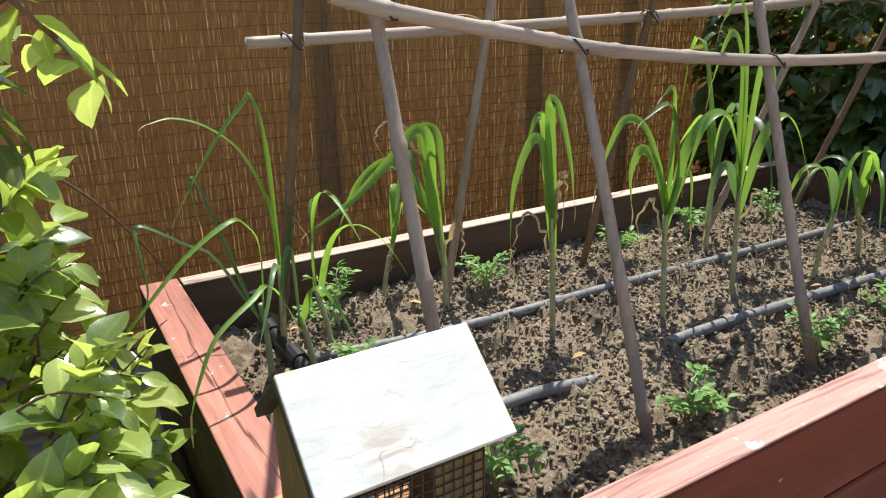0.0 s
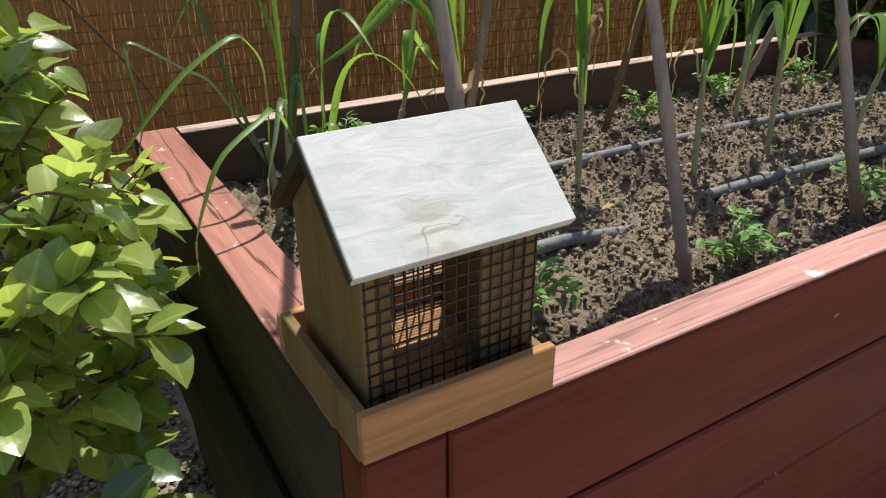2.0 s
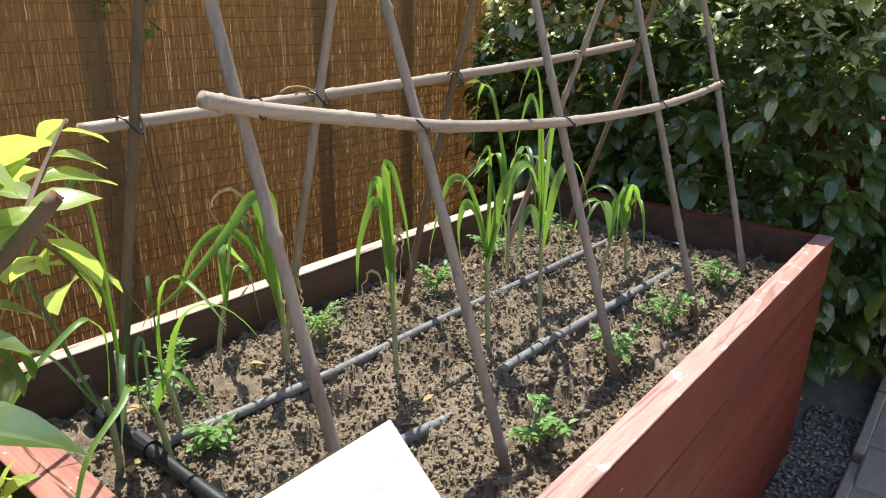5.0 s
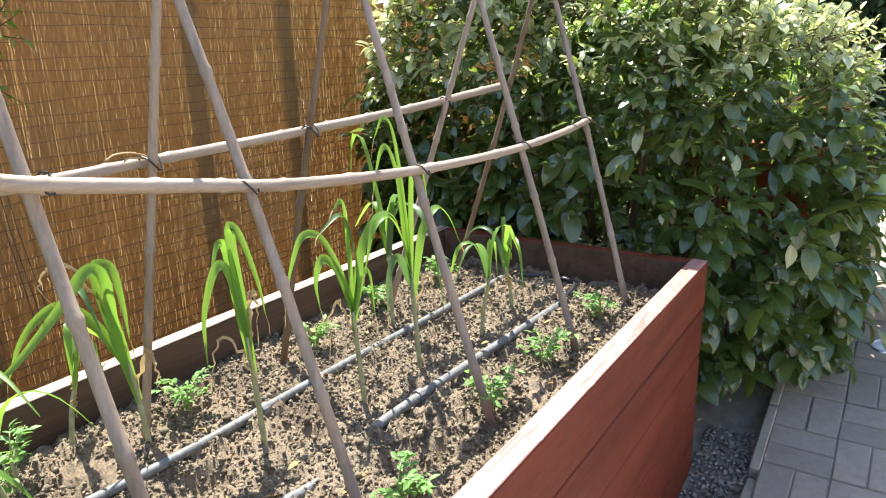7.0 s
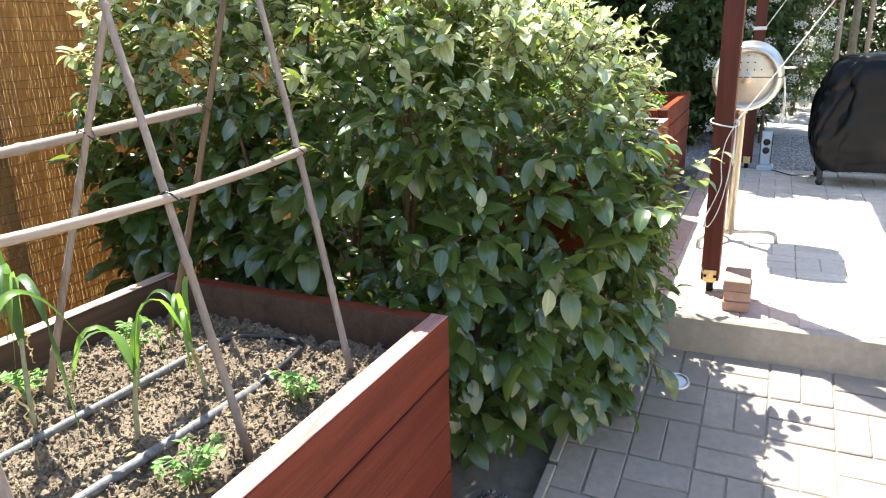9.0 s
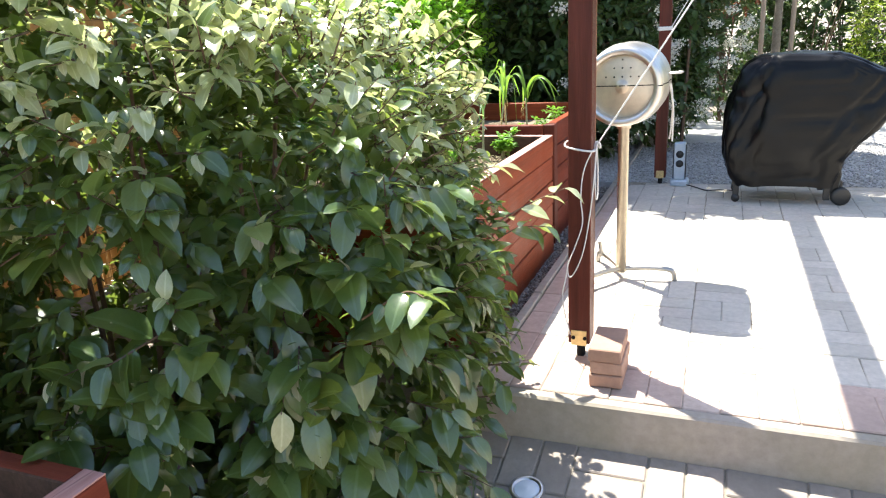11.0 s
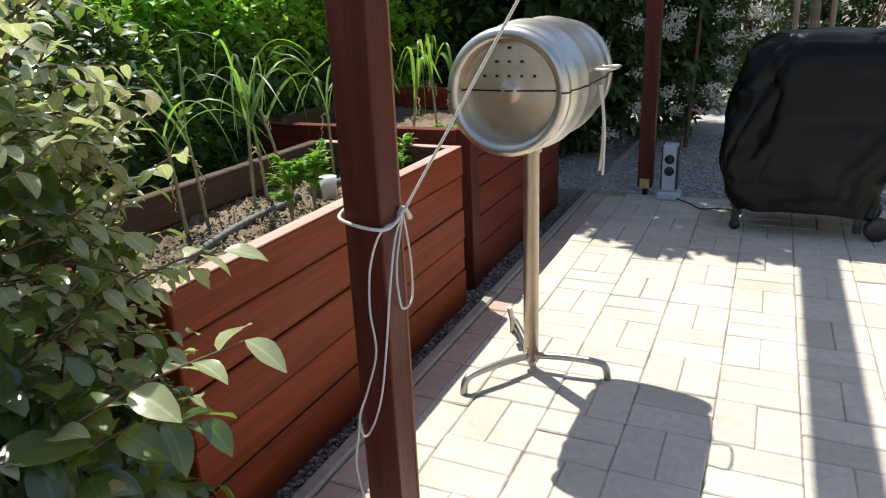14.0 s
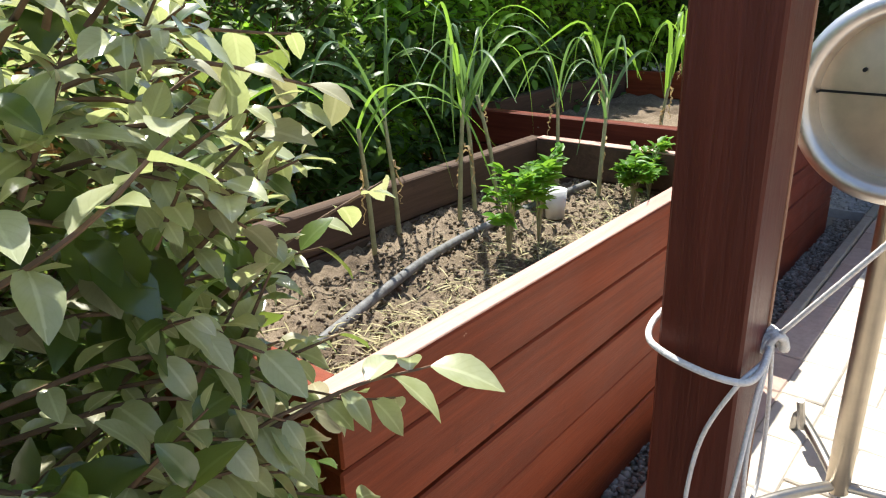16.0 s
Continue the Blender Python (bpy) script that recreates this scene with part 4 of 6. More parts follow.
# long shoots with broad hanging leaves that reach out over the terrace edge
for i, c in enumerate([[(4.18, 0.86, 0.62), (4.34, 0.68, 0.73), (4.46, 0.57, 0.77)], [(4.20, 0.84, 0.56), (4.33, 0.71, 0.66), (4.40, 0.62, 0.66)], [(4.50, 0.96, 0.74), (4.64, 0.89, 0.79), (4.75, 0.86, 0.78)], [(3.66, 0.88, 0.62), (3.60, 0.74, 0.72), (3.55, 0.66, 0.73)]]):
    spray(hedge, c, 8, 0.080, 95 + i, (M_HEDGE_SUNLIT, M_HEDGE, M_HEDGE_SUNLIT, M_HEDGE)[i])
rf = random.Random(8)
for i in range(38):
    z = rf.uniform(0.05, 1.12)
    x1 = rf.uniform(4.46, 4.58) if z < 0.45 else rf.uniform(4.52, 4.70)
    c = (4.36, 1.06 + rf.uniform(-0.08, 0.08), z)
    e = (x1, rf.uniform(0.84, 1.02), z + rf.uniform(-0.10, 0.10))
    # sprays above 0.55 get the pale leaf that imitates sun
    spray(hedge, [c, ((c[0] + e[0]) / 2, (c[1] + e[1]) / 2 - 0.02, (z + e[2]) / 2 + 0.05), e], 11, 0.050, 70 + i, M_HEDGE if z < 0.55 else (M_HEDGE_SUNLIT, M_HEDGE_SUNLIT, M_HEDGE_SUNLIT, M_HEDGE_OLD)[i % 4])

# lighter shrub beside the feeder
shrub = thing("lime_green_shrub", (0.35, 1.7, LOW), "leafy shrub with glossy lime green leaves beside the bed", "shrub")
SHRUB = [((0.43, 1.86, 0.40), (0.20, 0.26, 0.24)), ((0.47, 1.98, 0.78), (0.05, 0.09, 0.14)), ((0.10, 1.72, -0.05), (0.24, 0.30, 0.36)), ((0.24, 1.84, 0.34), (0.24, 0.28, 0.28)), ((0.36, 1.70, 0.12), (0.20, 0.26, 0.30))]
p, d = blob_points(rng, SHRUB, 620, inner=0.85)


def shrub_ok(q):
    return ~((q[:, 0] > 0.70) & (q[:, 2] < 0.43)) & (q[:, 2] > LOW + 0.03)


ok = shrub_ok(p)
p, d = p[ok], d[ok]
d = d * 0.8 + np.array([0, 0, 0.45]) + unit(rng, len(p)) * 0.5
d /= np.linalg.norm(d, axis=1, keepdims=True)
tw, lf = twigs_with_leaves(rng, p, d, 0.12, 7, 0.080, 0.85, 0.4, 0.0024, 0.4, 0.0)
ok = shrub_ok(lf[0])
lf = [a[ok] for a in lf]
deep, lime = split_mesh(LEAF_S, lf, rng, 0.86)
fast_mesh("foliage", lime, M_SHRUB, shrub, True, "", 21)
fast_mesh("dark_foliage", deep, M_HEDGE, shrub, True, "darker mature leaves", 21)
fast_mesh("brushwood", tw, M_TWIG, shrub)["kind"] = "stuff"
for i in range(7):
    e = (0.3 + rng.uniform(-0.15, 0.15), 1.88 + rng.uniform(-0.1, 0.2), rng.uniform(0.3, 0.6))
    part("branch", tube(curve_pts([(0.3, 1.7, LOW - 0.05), (0.32 + rng.uniform(-0.1, 0.1), 1.65, 0.0), e], 10), list(np.linspace(0.012, 0.004, 11)), 6), M_TWIG, shrub)
for i, c in enumerate([[(0.45, 1.85, 0.36), (0.58, 1.86, 0.46), (0.68, 1.86, 0.54)], [(0.30, 1.5, 0.9), (0.42, 1.40, 1.05), (0.56, 1.36, 1.11)],
                       [(0.30, 1.5, 0.88), (0.40, 1.42, 1.08), (0.52, 1.37, 1.17)], [(0.4, 1.8, 0.5), (0.55, 1.80, 0.56), (0.66, 1.80, 0.52)],
                       [(0.28, 1.48, 0.85), (0.38, 1.38, 0.98), (0.49, 1.33, 1.05)], [(0.45, 1.9, 0.55), (0.54, 1.92, 0.66), (0.60, 1.92, 0.68)], [(0.42, 1.75, 0.5), (0.54, 1.70, 0.58), (0.62, 1.68, 0.54)], [(0.46, 1.95, 0.85), (0.53, 1.90, 0.98), (0.58, 1.86, 1.03)]]):
    spray(shrub, c, 8, 0.054, 60 + i, M_SHRUB)

part("branch", tube(curve_pts([(0.40, 1.90, 0.62), (0.50, 1.98, 0.86), (0.62, 2.10, 0.77), (0.72, 2.20, 0.63), (0.79, 2.28, 0.50)], 24), list(np.linspace(0.0042, 0.0022, 25)), 6), M_TWIG, shrub, "bare brown twig", True)
# cut branch that leans out of the shrub at eye height
limb = part("branch", tube(curve_pts([(0.28, 1.62, 0.30), (0.30, 1.45, 0.75), (0.448, 1.354, 1.009), (0.492, 1.325, 1.026), (0.514, 1.302, 1.02), (0.544, 1.302, 1.041), (0.57, 1.297, 1.062), (0.599, 1.294, 1.09)], 40), list(np.linspace(0.0075, 0.0050, 41)), 8), M_TWIG, shrub, "brown branch with a sawn end", True)
part("cut_end", tube([(0.599, 1.294, 1.09), (0.6007, 1.2938, 1.0917)], 0.0048, 8), M_PINE, shrub, "pale sawn branch end")
for i, c in enumerate([[(0.543, 1.303, 1.04), (0.557, 1.322, 1.073), (0.573, 1.329, 1.111)], [(0.507, 1.31, 1.022), (0.513, 1.338, 1.057), (0.533, 1.356, 1.096)], [(0.569, 1.298, 1.06), (0.617, 1.364, 1.088), (0.657, 1.403, 1.12)], [(0.543, 1.307, 1.037), (0.555, 1.341, 0.997), (0.557, 1.347, 0.959)], [(0.485, 1.328, 1.021), (0.477, 1.23, 1.038), (0.475, 1.182, 1.027)], [(0.583, 1.298, 1.071), (0.611, 1.342, 1.038), (0.633, 1.363, 1.007)], [(0.492, 1.325, 1.026), (0.507, 1.292, 1.097), (0.54, 1.287, 1.14)]]):
    spray(shrub, c, 3 if i == 4 else 9, (0.062, 0.058, 0.050, 0.060, 0.075, 0.052, 0.060)[i], 120 + i, M_HEDGE if i in (3, 4) else M_SHRUB)

# ---------------------------------------------------------------- crops


def ribbon(pts, widths, fold=0.35, face=(0, 0, 1)):
    """A strap leaf: a folded ribbon along a line, its upper side towards face."""
    face = Vector(face)
    vs, fs = [], []
    for i, q in enumerate(pts):
        t = (pts[min(i + 1, len(pts) - 1)] - pts[max(i - 1, 0)]).normalized()
        s = t.cross(face)
        s = s.normalized() if s.length > 0.05 else Vector((1, 0, 0))
        up = s.cross(t).normalized()
        w = widths[i]
        vs += [q - s * w + up * w * fold, q, q + s * w + up * w * fold]
    for i in range(len(pts) - 1):
        o = i * 3
        fs += [(o, o + 1, o + 4, o + 3), (o + 1, o + 2, o + 5, o + 4)]
    return vs, fs


def strap_path(base, az, length, rise, bend_at, end_pitch, rg, n=16, sharp=20):
    p = Vector(base)
    pts = [p.copy()]
    tw = rg.uniform(-0.5, 0.5)
    for i in range(n):
        s = (i + 0.5) / n
        f = 1 / (1 + math.exp(-(s - bend_at) * sharp))
        pitch = rise + (end_pitch - rise) * f
        a = az + tw * s
        p = p + Vector((math.cos(a) * math.cos(pitch), math.sin(a) * math.cos(pitch), math.sin(pitch))) * (length / n)
        pts.append(p.copy())
    return pts


def leek(x, y, z, height, seed, label, nleaf=7, spread=1.0, wide=0.013, mat=None, group="garlic plants in the bed", stem=0.5, lift=(64, 88), kinks=(9, 16, 26), name="garlic_plant"):
    rg = random.Random(seed)
    ob = thing(name, (x, y, z), label, "vegetable plant", group)
    lean = Vector((rg.uniform(-0.05, 0.05), rg.uniform(-0.05, 0.05), 0))
    h = height * stem
    top = Vector((x, y, z)) + lean + Vector((0, 0, h))
    part("stem", tube(curve_pts([(x, y, z - 0.03), Vector((x, y, z)) + lean * 0.4 + Vector((0, 0, h * 0.5)), top], 8), list(np.linspace(0.0075, 0.0055, 9)), 7), M_STEM, ob, "", True)
    a0 = rg.uniform(0, 6.28)
    for k in range(nleaf):
        az = a0 + math.pi * (k % 2) + rg.uniform(-0.6, 0.6)
        s = 0.78 + 0.22 * k / max(1, nleaf - 1)
        base = Vector((x, y, z)).lerp(top, s)
        ln = height * rg.uniform(0.62, 1.0) * (1.15 if name == "corn_plant" else 1.0)
        rise = radians(rg.uniform(*lift))
        pts = strap_path(base, az, ln, rise, rg.uniform(0.36, 0.66), radians(rg.uniform(-86, -35)) * spread, rg, 16, rg.choice(kinks))
        pts = [Vector((q.x, q.y, max(q.z, z + 0.03))) for q in pts]
        w = [wide * (0.6 + 0.4 * math.sin(min(1, i / 5) * 1.57)) * (1 - (i / 16) ** 1.7) + 0.0007 for i in range(17)]
        part("leaf", ribbon(pts, w, 0.35, (rg.gauss(0, 0.45), rg.gauss(0, 0.45), 1)), mat or (M_GARLIC if rg.random() < 0.65 else M_GARLIC2), ob, "", True)
    for k in range(2 if lift[0] > 50 else 1):
        az = rg.uniform(0, 6.28)
        pts = strap_path(Vector((x, y, z)).lerp(top, rg.uniform(0.5, 0.95)), az, h * rg.uniform(0.25, 0.55), radians(rg.uniform(-30, 40)), 0.15, radians(-86), rg, 16, 16)
        pts = [Vector((q.x + rg.uniform(-0.006, 0.006), q.y + rg.uniform(-0.006, 0.006), max(q.z + rg.uniform(-0.005, 0.005), z + 0.012))) for q in pts]
        part("dry_leaf", ribbon(pts, [0.0045 * (1 - (i / 16) ** 2) + 0.0007 for i in range(17)], 1.0), M_WITHER, ob, "withered straw coloured leaf")
    return ob


L1 = "young corn plant with broad drooping green leaves"
for i, (x, y, h, n, wd) in enumerate([(1.10, 2.13, 0.40, 3, 0.010), (2.455, 1.82, 0.46, 4, 0.012), (2.745, 1.85, 0.38, 4, 0.010), (1.335, 2.36, 0.42, 3, 0.012), (2.40, 2.15, 0.62, 5, 0.014)]):
    leek(x, y, SOIL, h, 100 + i, L1, n, 1.0, wd, None, "corn plants in the bed", 0.46, (68, 87), (10, 18, 30), "corn_plant")


crisp = random.Random(14)


def strap_plant(name, foot, top, leaves, label, group, category="vegetable plant"):
    """A plant whose few long leaves are bent by hand: control points, half width, material."""
    ob = thing(name, foot, label, category, group)
    a, b = Vector(foot), Vector(top)
    part("stem", tube(curve_pts([a - Vector((0, 0, 0.03)), a.lerp(b, 0.5) + Vector((0.004, 0.003, 0)), b], 8), list(np.linspace(0.0078, 0.006, 9)), 7), M_STEM, ob, "", True)
    for ctrl, wide, mat, *face in leaves:
        n = 26
        w = [wide * min(1, 0.5 + 0.12 * i) * (1 - (i / n) ** 2.4) + 0.0007 for i in range(n + 1)]
        pts = curve_pts(ctrl, n)
        if mat is M_WITHER:
            pts = [q + Vector((crisp.uniform(-1, 1), crisp.uniform(-1, 1), crisp.uniform(-1, 1))) * 0.0065 for q in pts]
        part("leaf", ribbon(pts, w, 0.35, face[0] if face else (0.2, -0.45, 1)), mat, ob, "", True)
        d = (pts[-1] - pts[-3]).normalized()
        tip = [pts[-1], pts[-1] + d * 0.02 + Vector((0.004, 0, -0.006)), pts[-1] + d * 0.028 + Vector((0.006, 0.004, -0.03))]
        part("dry_tip", ribbon(curve_pts(tip, 6), [0.0016] * 5 + [0.001, 0.0004]), M_WITHER, ob, "withered straw coloured leaf tip")
    return ob


# long thin leaves that hang over the bed's corner
G_LABEL, G_GROUP = "garlic plant with long sharply bent leaves in the bed corner", "garlic plants in the bed"
strap_plant("garlic_plant", (1.005, 2.22, SOIL), (1.012, 2.205, 0.50), [
    ([(1.012, 2.205, 0.46), (1.0, 2.2, 0.64), (0.955, 2.2, 0.762), (0.89, 2.19, 0.826), (0.825, 2.18, 0.852), (0.772, 2.16, 0.848)], 0.0062, M_GARLIC),
    ([(1.012, 2.2, 0.47), (1.008, 2.2, 0.70), (1.0, 2.2, 0.82), (0.984, 2.198, 0.882), (0.972, 2.196, 0.872), (0.92, 2.19, 0.82), (0.865, 2.18, 0.75), (0.80, 2.17, 0.655)], 0.0066, M_GARLIC),
    ([(1.012, 2.2, 0.44), (1.03, 2.18, 0.56), (1.035, 2.17, 0.63), (1.03, 2.165, 0.645), (1.05, 2.15, 0.60)], 0.0070, M_GARLIC2),
    ([(1.012, 2.2, 0.42), (0.985, 2.12, 0.53), (0.955, 2.06, 0.545), (0.92, 2.0, 0.50), (0.885, 1.95, 0.45)], 0.0062, M_GARLIC2)], G_LABEL, G_GROUP)
strap_plant("garlic_plant", (0.945, 2.12, SOIL), (0.935, 2.11, 0.46), [
    ([(0.937, 2.11, 0.41), (0.905, 2.11, 0.475), (0.85, 2.11, 0.585), (0.80, 2.10, 0.62), (0.735, 2.10, 0.668), (0.716, 2.1, 0.665), (0.716, 2.1, 0.62), (0.72, 2.09, 0.55), (0.705, 2.08, 0.50)], 0.0052, M_GARLIC2),
    ([(0.937, 2.11, 0.42), (0.932, 2.06, 0.60), (0.897, 2.02, 0.668), (0.863, 2.0, 0.68), (0.783, 1.98, 0.639), (0.722, 1.96, 0.59), (0.661, 1.95, 0.53), (0.638, 1.95, 0.49)], 0.0058, M_GARLIC),
    ([(0.937, 2.11, 0.40), (0.90, 2.12, 0.52), (0.87, 2.13, 0.64), (0.842, 2.14, 0.735), (0.832, 2.14, 0.728), (0.836, 2.14, 0.665)], 0.0055, M_GARLIC2)], G_LABEL, G_GROUP)
strap_plant("garlic_plant", (1.03, 2.06, SOIL), (1.0, 2.06, 0.44), [
    ([(1.0, 2.06, 0.40), (0.955, 2.02, 0.50), (0.90, 1.92, 0.575), (0.86, 1.87, 0.575), (0.784, 1.83, 0.54), (0.741, 1.8, 0.48), (0.72, 1.78, 0.44)], 0.0056, M_GARLIC),
    ([(1.0, 2.06, 0.41), (1.03, 2.03, 0.50), (1.06, 2.0, 0.47), (1.09, 1.97, 0.39)], 0.0080, M_GARLIC),
    ([(1.0, 2.06, 0.41), (0.99, 2.04, 0.55), (0.985, 2.03, 0.60), (0.965, 2.02, 0.57), (0.95, 2.0, 0.47)], 0.0065, M_GARLIC2)], G_LABEL, G_GROUP)
FRONTAL, SIDELONG = (0.1, -1, 0.5), (-0.7, -0.6, 0.4)
CORN = "corn plants in the bed"
strap_plant("corn_plant", (1.452, 2.20, SOIL), (1.428, 2.20, 0.52), [
    ([(1.44, 2.2, 0.41), (1.41, 2.2, 0.587), (1.386, 2.2, 0.748), (1.402, 2.2, 0.768), (1.424, 2.195, 0.75), (1.433, 2.19, 0.664), (1.434, 2.185, 0.578)], 0.019, M_GARLIC, FRONTAL),
    ([(1.43, 2.2, 0.46), (1.40, 2.19, 0.60), (1.385, 2.17, 0.745), (1.345, 2.165, 0.775), (1.27, 2.16, 0.71), (1.16, 2.15, 0.63), (1.06, 2.14, 0.585)], 0.0165, M_GARLIC, FRONTAL),
    ([(1.425, 2.2, 0.50), (1.375, 2.22, 0.63), (1.32, 2.23, 0.69), (1.275, 2.24, 0.685), (1.22, 2.24, 0.64), (1.18, 2.24, 0.56)], 0.013, M_GARLIC, FRONTAL),
    ([(1.43, 2.2, 0.53), (1.38, 2.2, 0.70), (1.32, 2.19, 0.80), (1.27, 2.19, 0.79), (1.26, 2.19, 0.74)], 0.004, M_WITHER, FRONTAL),
    ([(1.44, 2.2, 0.44), (1.47, 2.18, 0.54), (1.48, 2.17, 0.51), (1.482, 2.17, 0.43)], 0.006, M_WITHER, FRONTAL)], L1, CORN)
strap_plant("corn_plant", (1.60, 1.945, SOIL), (1.58, 1.945, 0.58), [
    ([(1.59, 1.945, 0.48), (1.573, 1.945, 0.664), (1.562, 1.945, 0.829), (1.574, 1.942, 0.845), (1.594, 1.94, 0.808), (1.622, 1.935, 0.704), (1.632, 1.93, 0.62)], 0.0165, M_GARLIC, FRONTAL),
    ([(1.585, 1.945, 0.55), (1.545, 1.94, 0.742), (1.51, 1.94, 0.768), (1.463, 1.935, 0.674), (1.453, 1.93, 0.555)], 0.0125, M_GARLIC, FRONTAL),
    ([(1.585, 1.945, 0.52), (1.57, 1.95, 0.70), (1.56, 1.955, 0.80), (1.538, 1.955, 0.815), (1.51, 1.955, 0.75)], 0.012, M_GARLIC, SIDELONG),
    ([(1.586, 1.945, 0.56), (1.602, 1.94, 0.669), (1.612, 1.94, 0.675), (1.614, 1.94, 0.60)], 0.006, M_WITHER, FRONTAL),
    ([(1.59, 1.945, 0.46), (1.54, 1.94, 0.58), (1.49, 1.94, 0.60), (1.47, 1.94, 0.50)], 0.0035, M_WITHER, FRONTAL)], L1, CORN)
strap_plant("corn_plant", (1.895, 1.865, SOIL), (1.868, 1.865, 0.56), [
    ([(1.875, 1.865, 0.48), (1.855, 1.865, 0.615), (1.78, 1.865, 0.772), (1.711, 1.865, 0.805), (1.667, 1.865, 0.745), (1.637, 1.865, 0.657)], 0.012, M_GARLIC, FRONTAL),
    ([(1.87, 1.865, 0.547), (1.888, 1.86, 0.682), (1.862, 1.86, 0.80), (1.823, 1.855, 0.83), (1.75, 1.85, 0.80)], 0.013, M_GARLIC2, (0.3, -0.5, 1)),
    ([(1.875, 1.865, 0.53), (1.909, 1.86, 0.708), (1.976, 1.855, 0.79), (2.04, 1.85, 0.785), (2.09, 1.85, 0.70)], 0.012, M_GARLIC, (0, -0.5, 1)),
    ([(1.866, 1.865, 0.56), (1.81, 1.86, 0.691), (1.761, 1.86, 0.733), (1.735, 1.86, 0.683), (1.745, 1.86, 0.61)], 0.014, M_GARLIC, FRONTAL),
    ([(1.868, 1.865, 0.56), (1.86, 1.86, 0.74), (1.84, 1.85, 0.86), (1.80, 1.845, 0.85)], 0.011, M_GARLIC, FRONTAL),
    ([(1.87, 1.865, 0.54), (1.91, 1.86, 0.65), (1.94, 1.86, 0.64), (1.955, 1.86, 0.52)], 0.010, M_GARLIC, FRONTAL),
    ([(1.875, 1.865, 0.48), (1.82, 1.86, 0.60), (1.78, 1.86, 0.58), (1.77, 1.86, 0.45)], 0.004, M_WITHER, FRONTAL)], L1, CORN)
strap_plant("corn_plant", (2.13, 1.84, SOIL), (2.10, 1.84, 0.60), [
    ([(2.114, 1.84, 0.50), (2.075, 1.84, 0.70), (2.055, 1.84, 0.88), (2.02, 1.84, 0.97), (1.985, 1.84, 0.96), (1.95, 1.84, 0.86)], 0.013, M_GARLIC, FRONTAL),
    ([(2.107, 1.84, 0.57), (2.055, 1.835, 0.723), (1.993, 1.83, 0.795), (1.93, 1.83, 0.77), (1.885, 1.83, 0.66)], 0.012, M_GARLIC, (0, -0.5, 1)),
    ([(2.112, 1.84, 0.53), (2.15, 1.835, 0.70), (2.22, 1.83, 0.77), (2.29, 1.83, 0.73), (2.36, 1.83, 0.62)], 0.012, M_GARLIC, (0, -0.5, 1)),
    ([(2.10, 1.84, 0.58), (2.10, 1.835, 0.78), (2.11, 1.83, 0.90), (2.15, 1.825, 0.89), (2.17, 1.82, 0.80)], 0.014, M_GARLIC, FRONTAL),
    ([(2.105, 1.84, 0.56), (2.06, 1.85, 0.66), (2.02, 1.855, 0.62), (2.01, 1.86, 0.50)], 0.011, M_GARLIC2, SIDELONG),
    ([(2.10, 1.84, 0.60), (2.08, 1.84, 0.80), (2.06, 1.85, 1.0), (2.02, 1.85, 1.05), (1.98, 1.85, 1.0)], 0.010, M_GARLIC, FRONTAL),
    ([(2.11, 1.84, 0.48), (2.16, 1.83, 0.58), (2.19, 1.83, 0.54), (2.20, 1.83, 0.42)], 0.004, M_WITHER, FRONTAL)], L1, CORN)


def bushlet(name, x, y, z, r, h, seed, mat, label, category, group, n=46, size=0.03, form=None):
    """A seedling: short stems with many small divided leaves."""
    rg = np.random.default_rng(seed)
    ob = thing(name, (x, y, z), label, category, group)
    at, al, up, sz = [], [], [], []
    for k in range(9):
        a = rg.uniform(0, 6.28)
        e = Vector((x + r * rg.uniform(0.4, 1) * math.cos(a), y + r * rg.uniform(0.4, 1) * math.sin(a), z + h * rg.uniform(0.45, 1.0)))
        pts = curve_pts([(x, y, z - 0.01), (x + (e.x - x) * 0.35, y + (e.y - y) * 0.35, z + (e.z - z) * 0.8), e], 8)
        part("stalk", tube(pts, list(np.linspace(0.0028, 0.001, 9)), 4), M_STEM, ob)
        for m in range(n // 9 * 2):
            f = rg.uniform(0.35, 1.05)
            i = min(7, int(f * 8))
            q = pts[i].lerp(pts[i + 1], min(1.2, f * 8 - i))
            t = (pts[8] - pts[4]).normalized()
            sd = t.cross(Vector((0, 0, 1))).normalized() * rg.choice([-1, 1])
            at.append(q + Vector(rg.normal(0, 0.006, 3)))
            al.append(sd * rg.uniform(0.5, 1) + t * rg.uniform(0.2, 1) + Vector((0, 0, rg.uniform(-0.3, 0.4))))
            up.append(Vector((rg.normal(0, 0.4), rg.normal(0, 0.4), 1)))
            sz.append(size * rg.uniform(0.5, 1.2))
    fast_mesh("foliage", scatter(form or LEAF_B, at, al, up, sz), mat, ob, True)
    return ob


L2 = "young tomato seedling with lacy green leaves"
for i, (x, y, r, h) in enumerate([(1.575, 1.515, 0.075, 0.10), (2.03, 1.535, 0.085, 0.10), (1.61, 2.25, 0.075, 0.11), (2.09, 2.23, 0.07, 0.10), (1.17, 2.285, 0.10, 0.13),
                                  (1.15, 1.545, 0.085, 0.12), (2.87, 2.26, 0.07, 0.09), (2.48, 2.30, 0.06, 0.09), (2.37, 1.545, 0.08, 0.10), (2.78, 1.52, 0.075, 0.10), (1.11, 2.02, 0.05, 0.06)]):
    bushlet("tomato_seedling", x, y, SOIL + 0.005, r * 1.15, h * 1.1, 200 + i, M_TOMATO, L2, "vegetable plant", "tomato seedlings in the bed", 64, 0.026)
rg = np.random.default_rng(31)
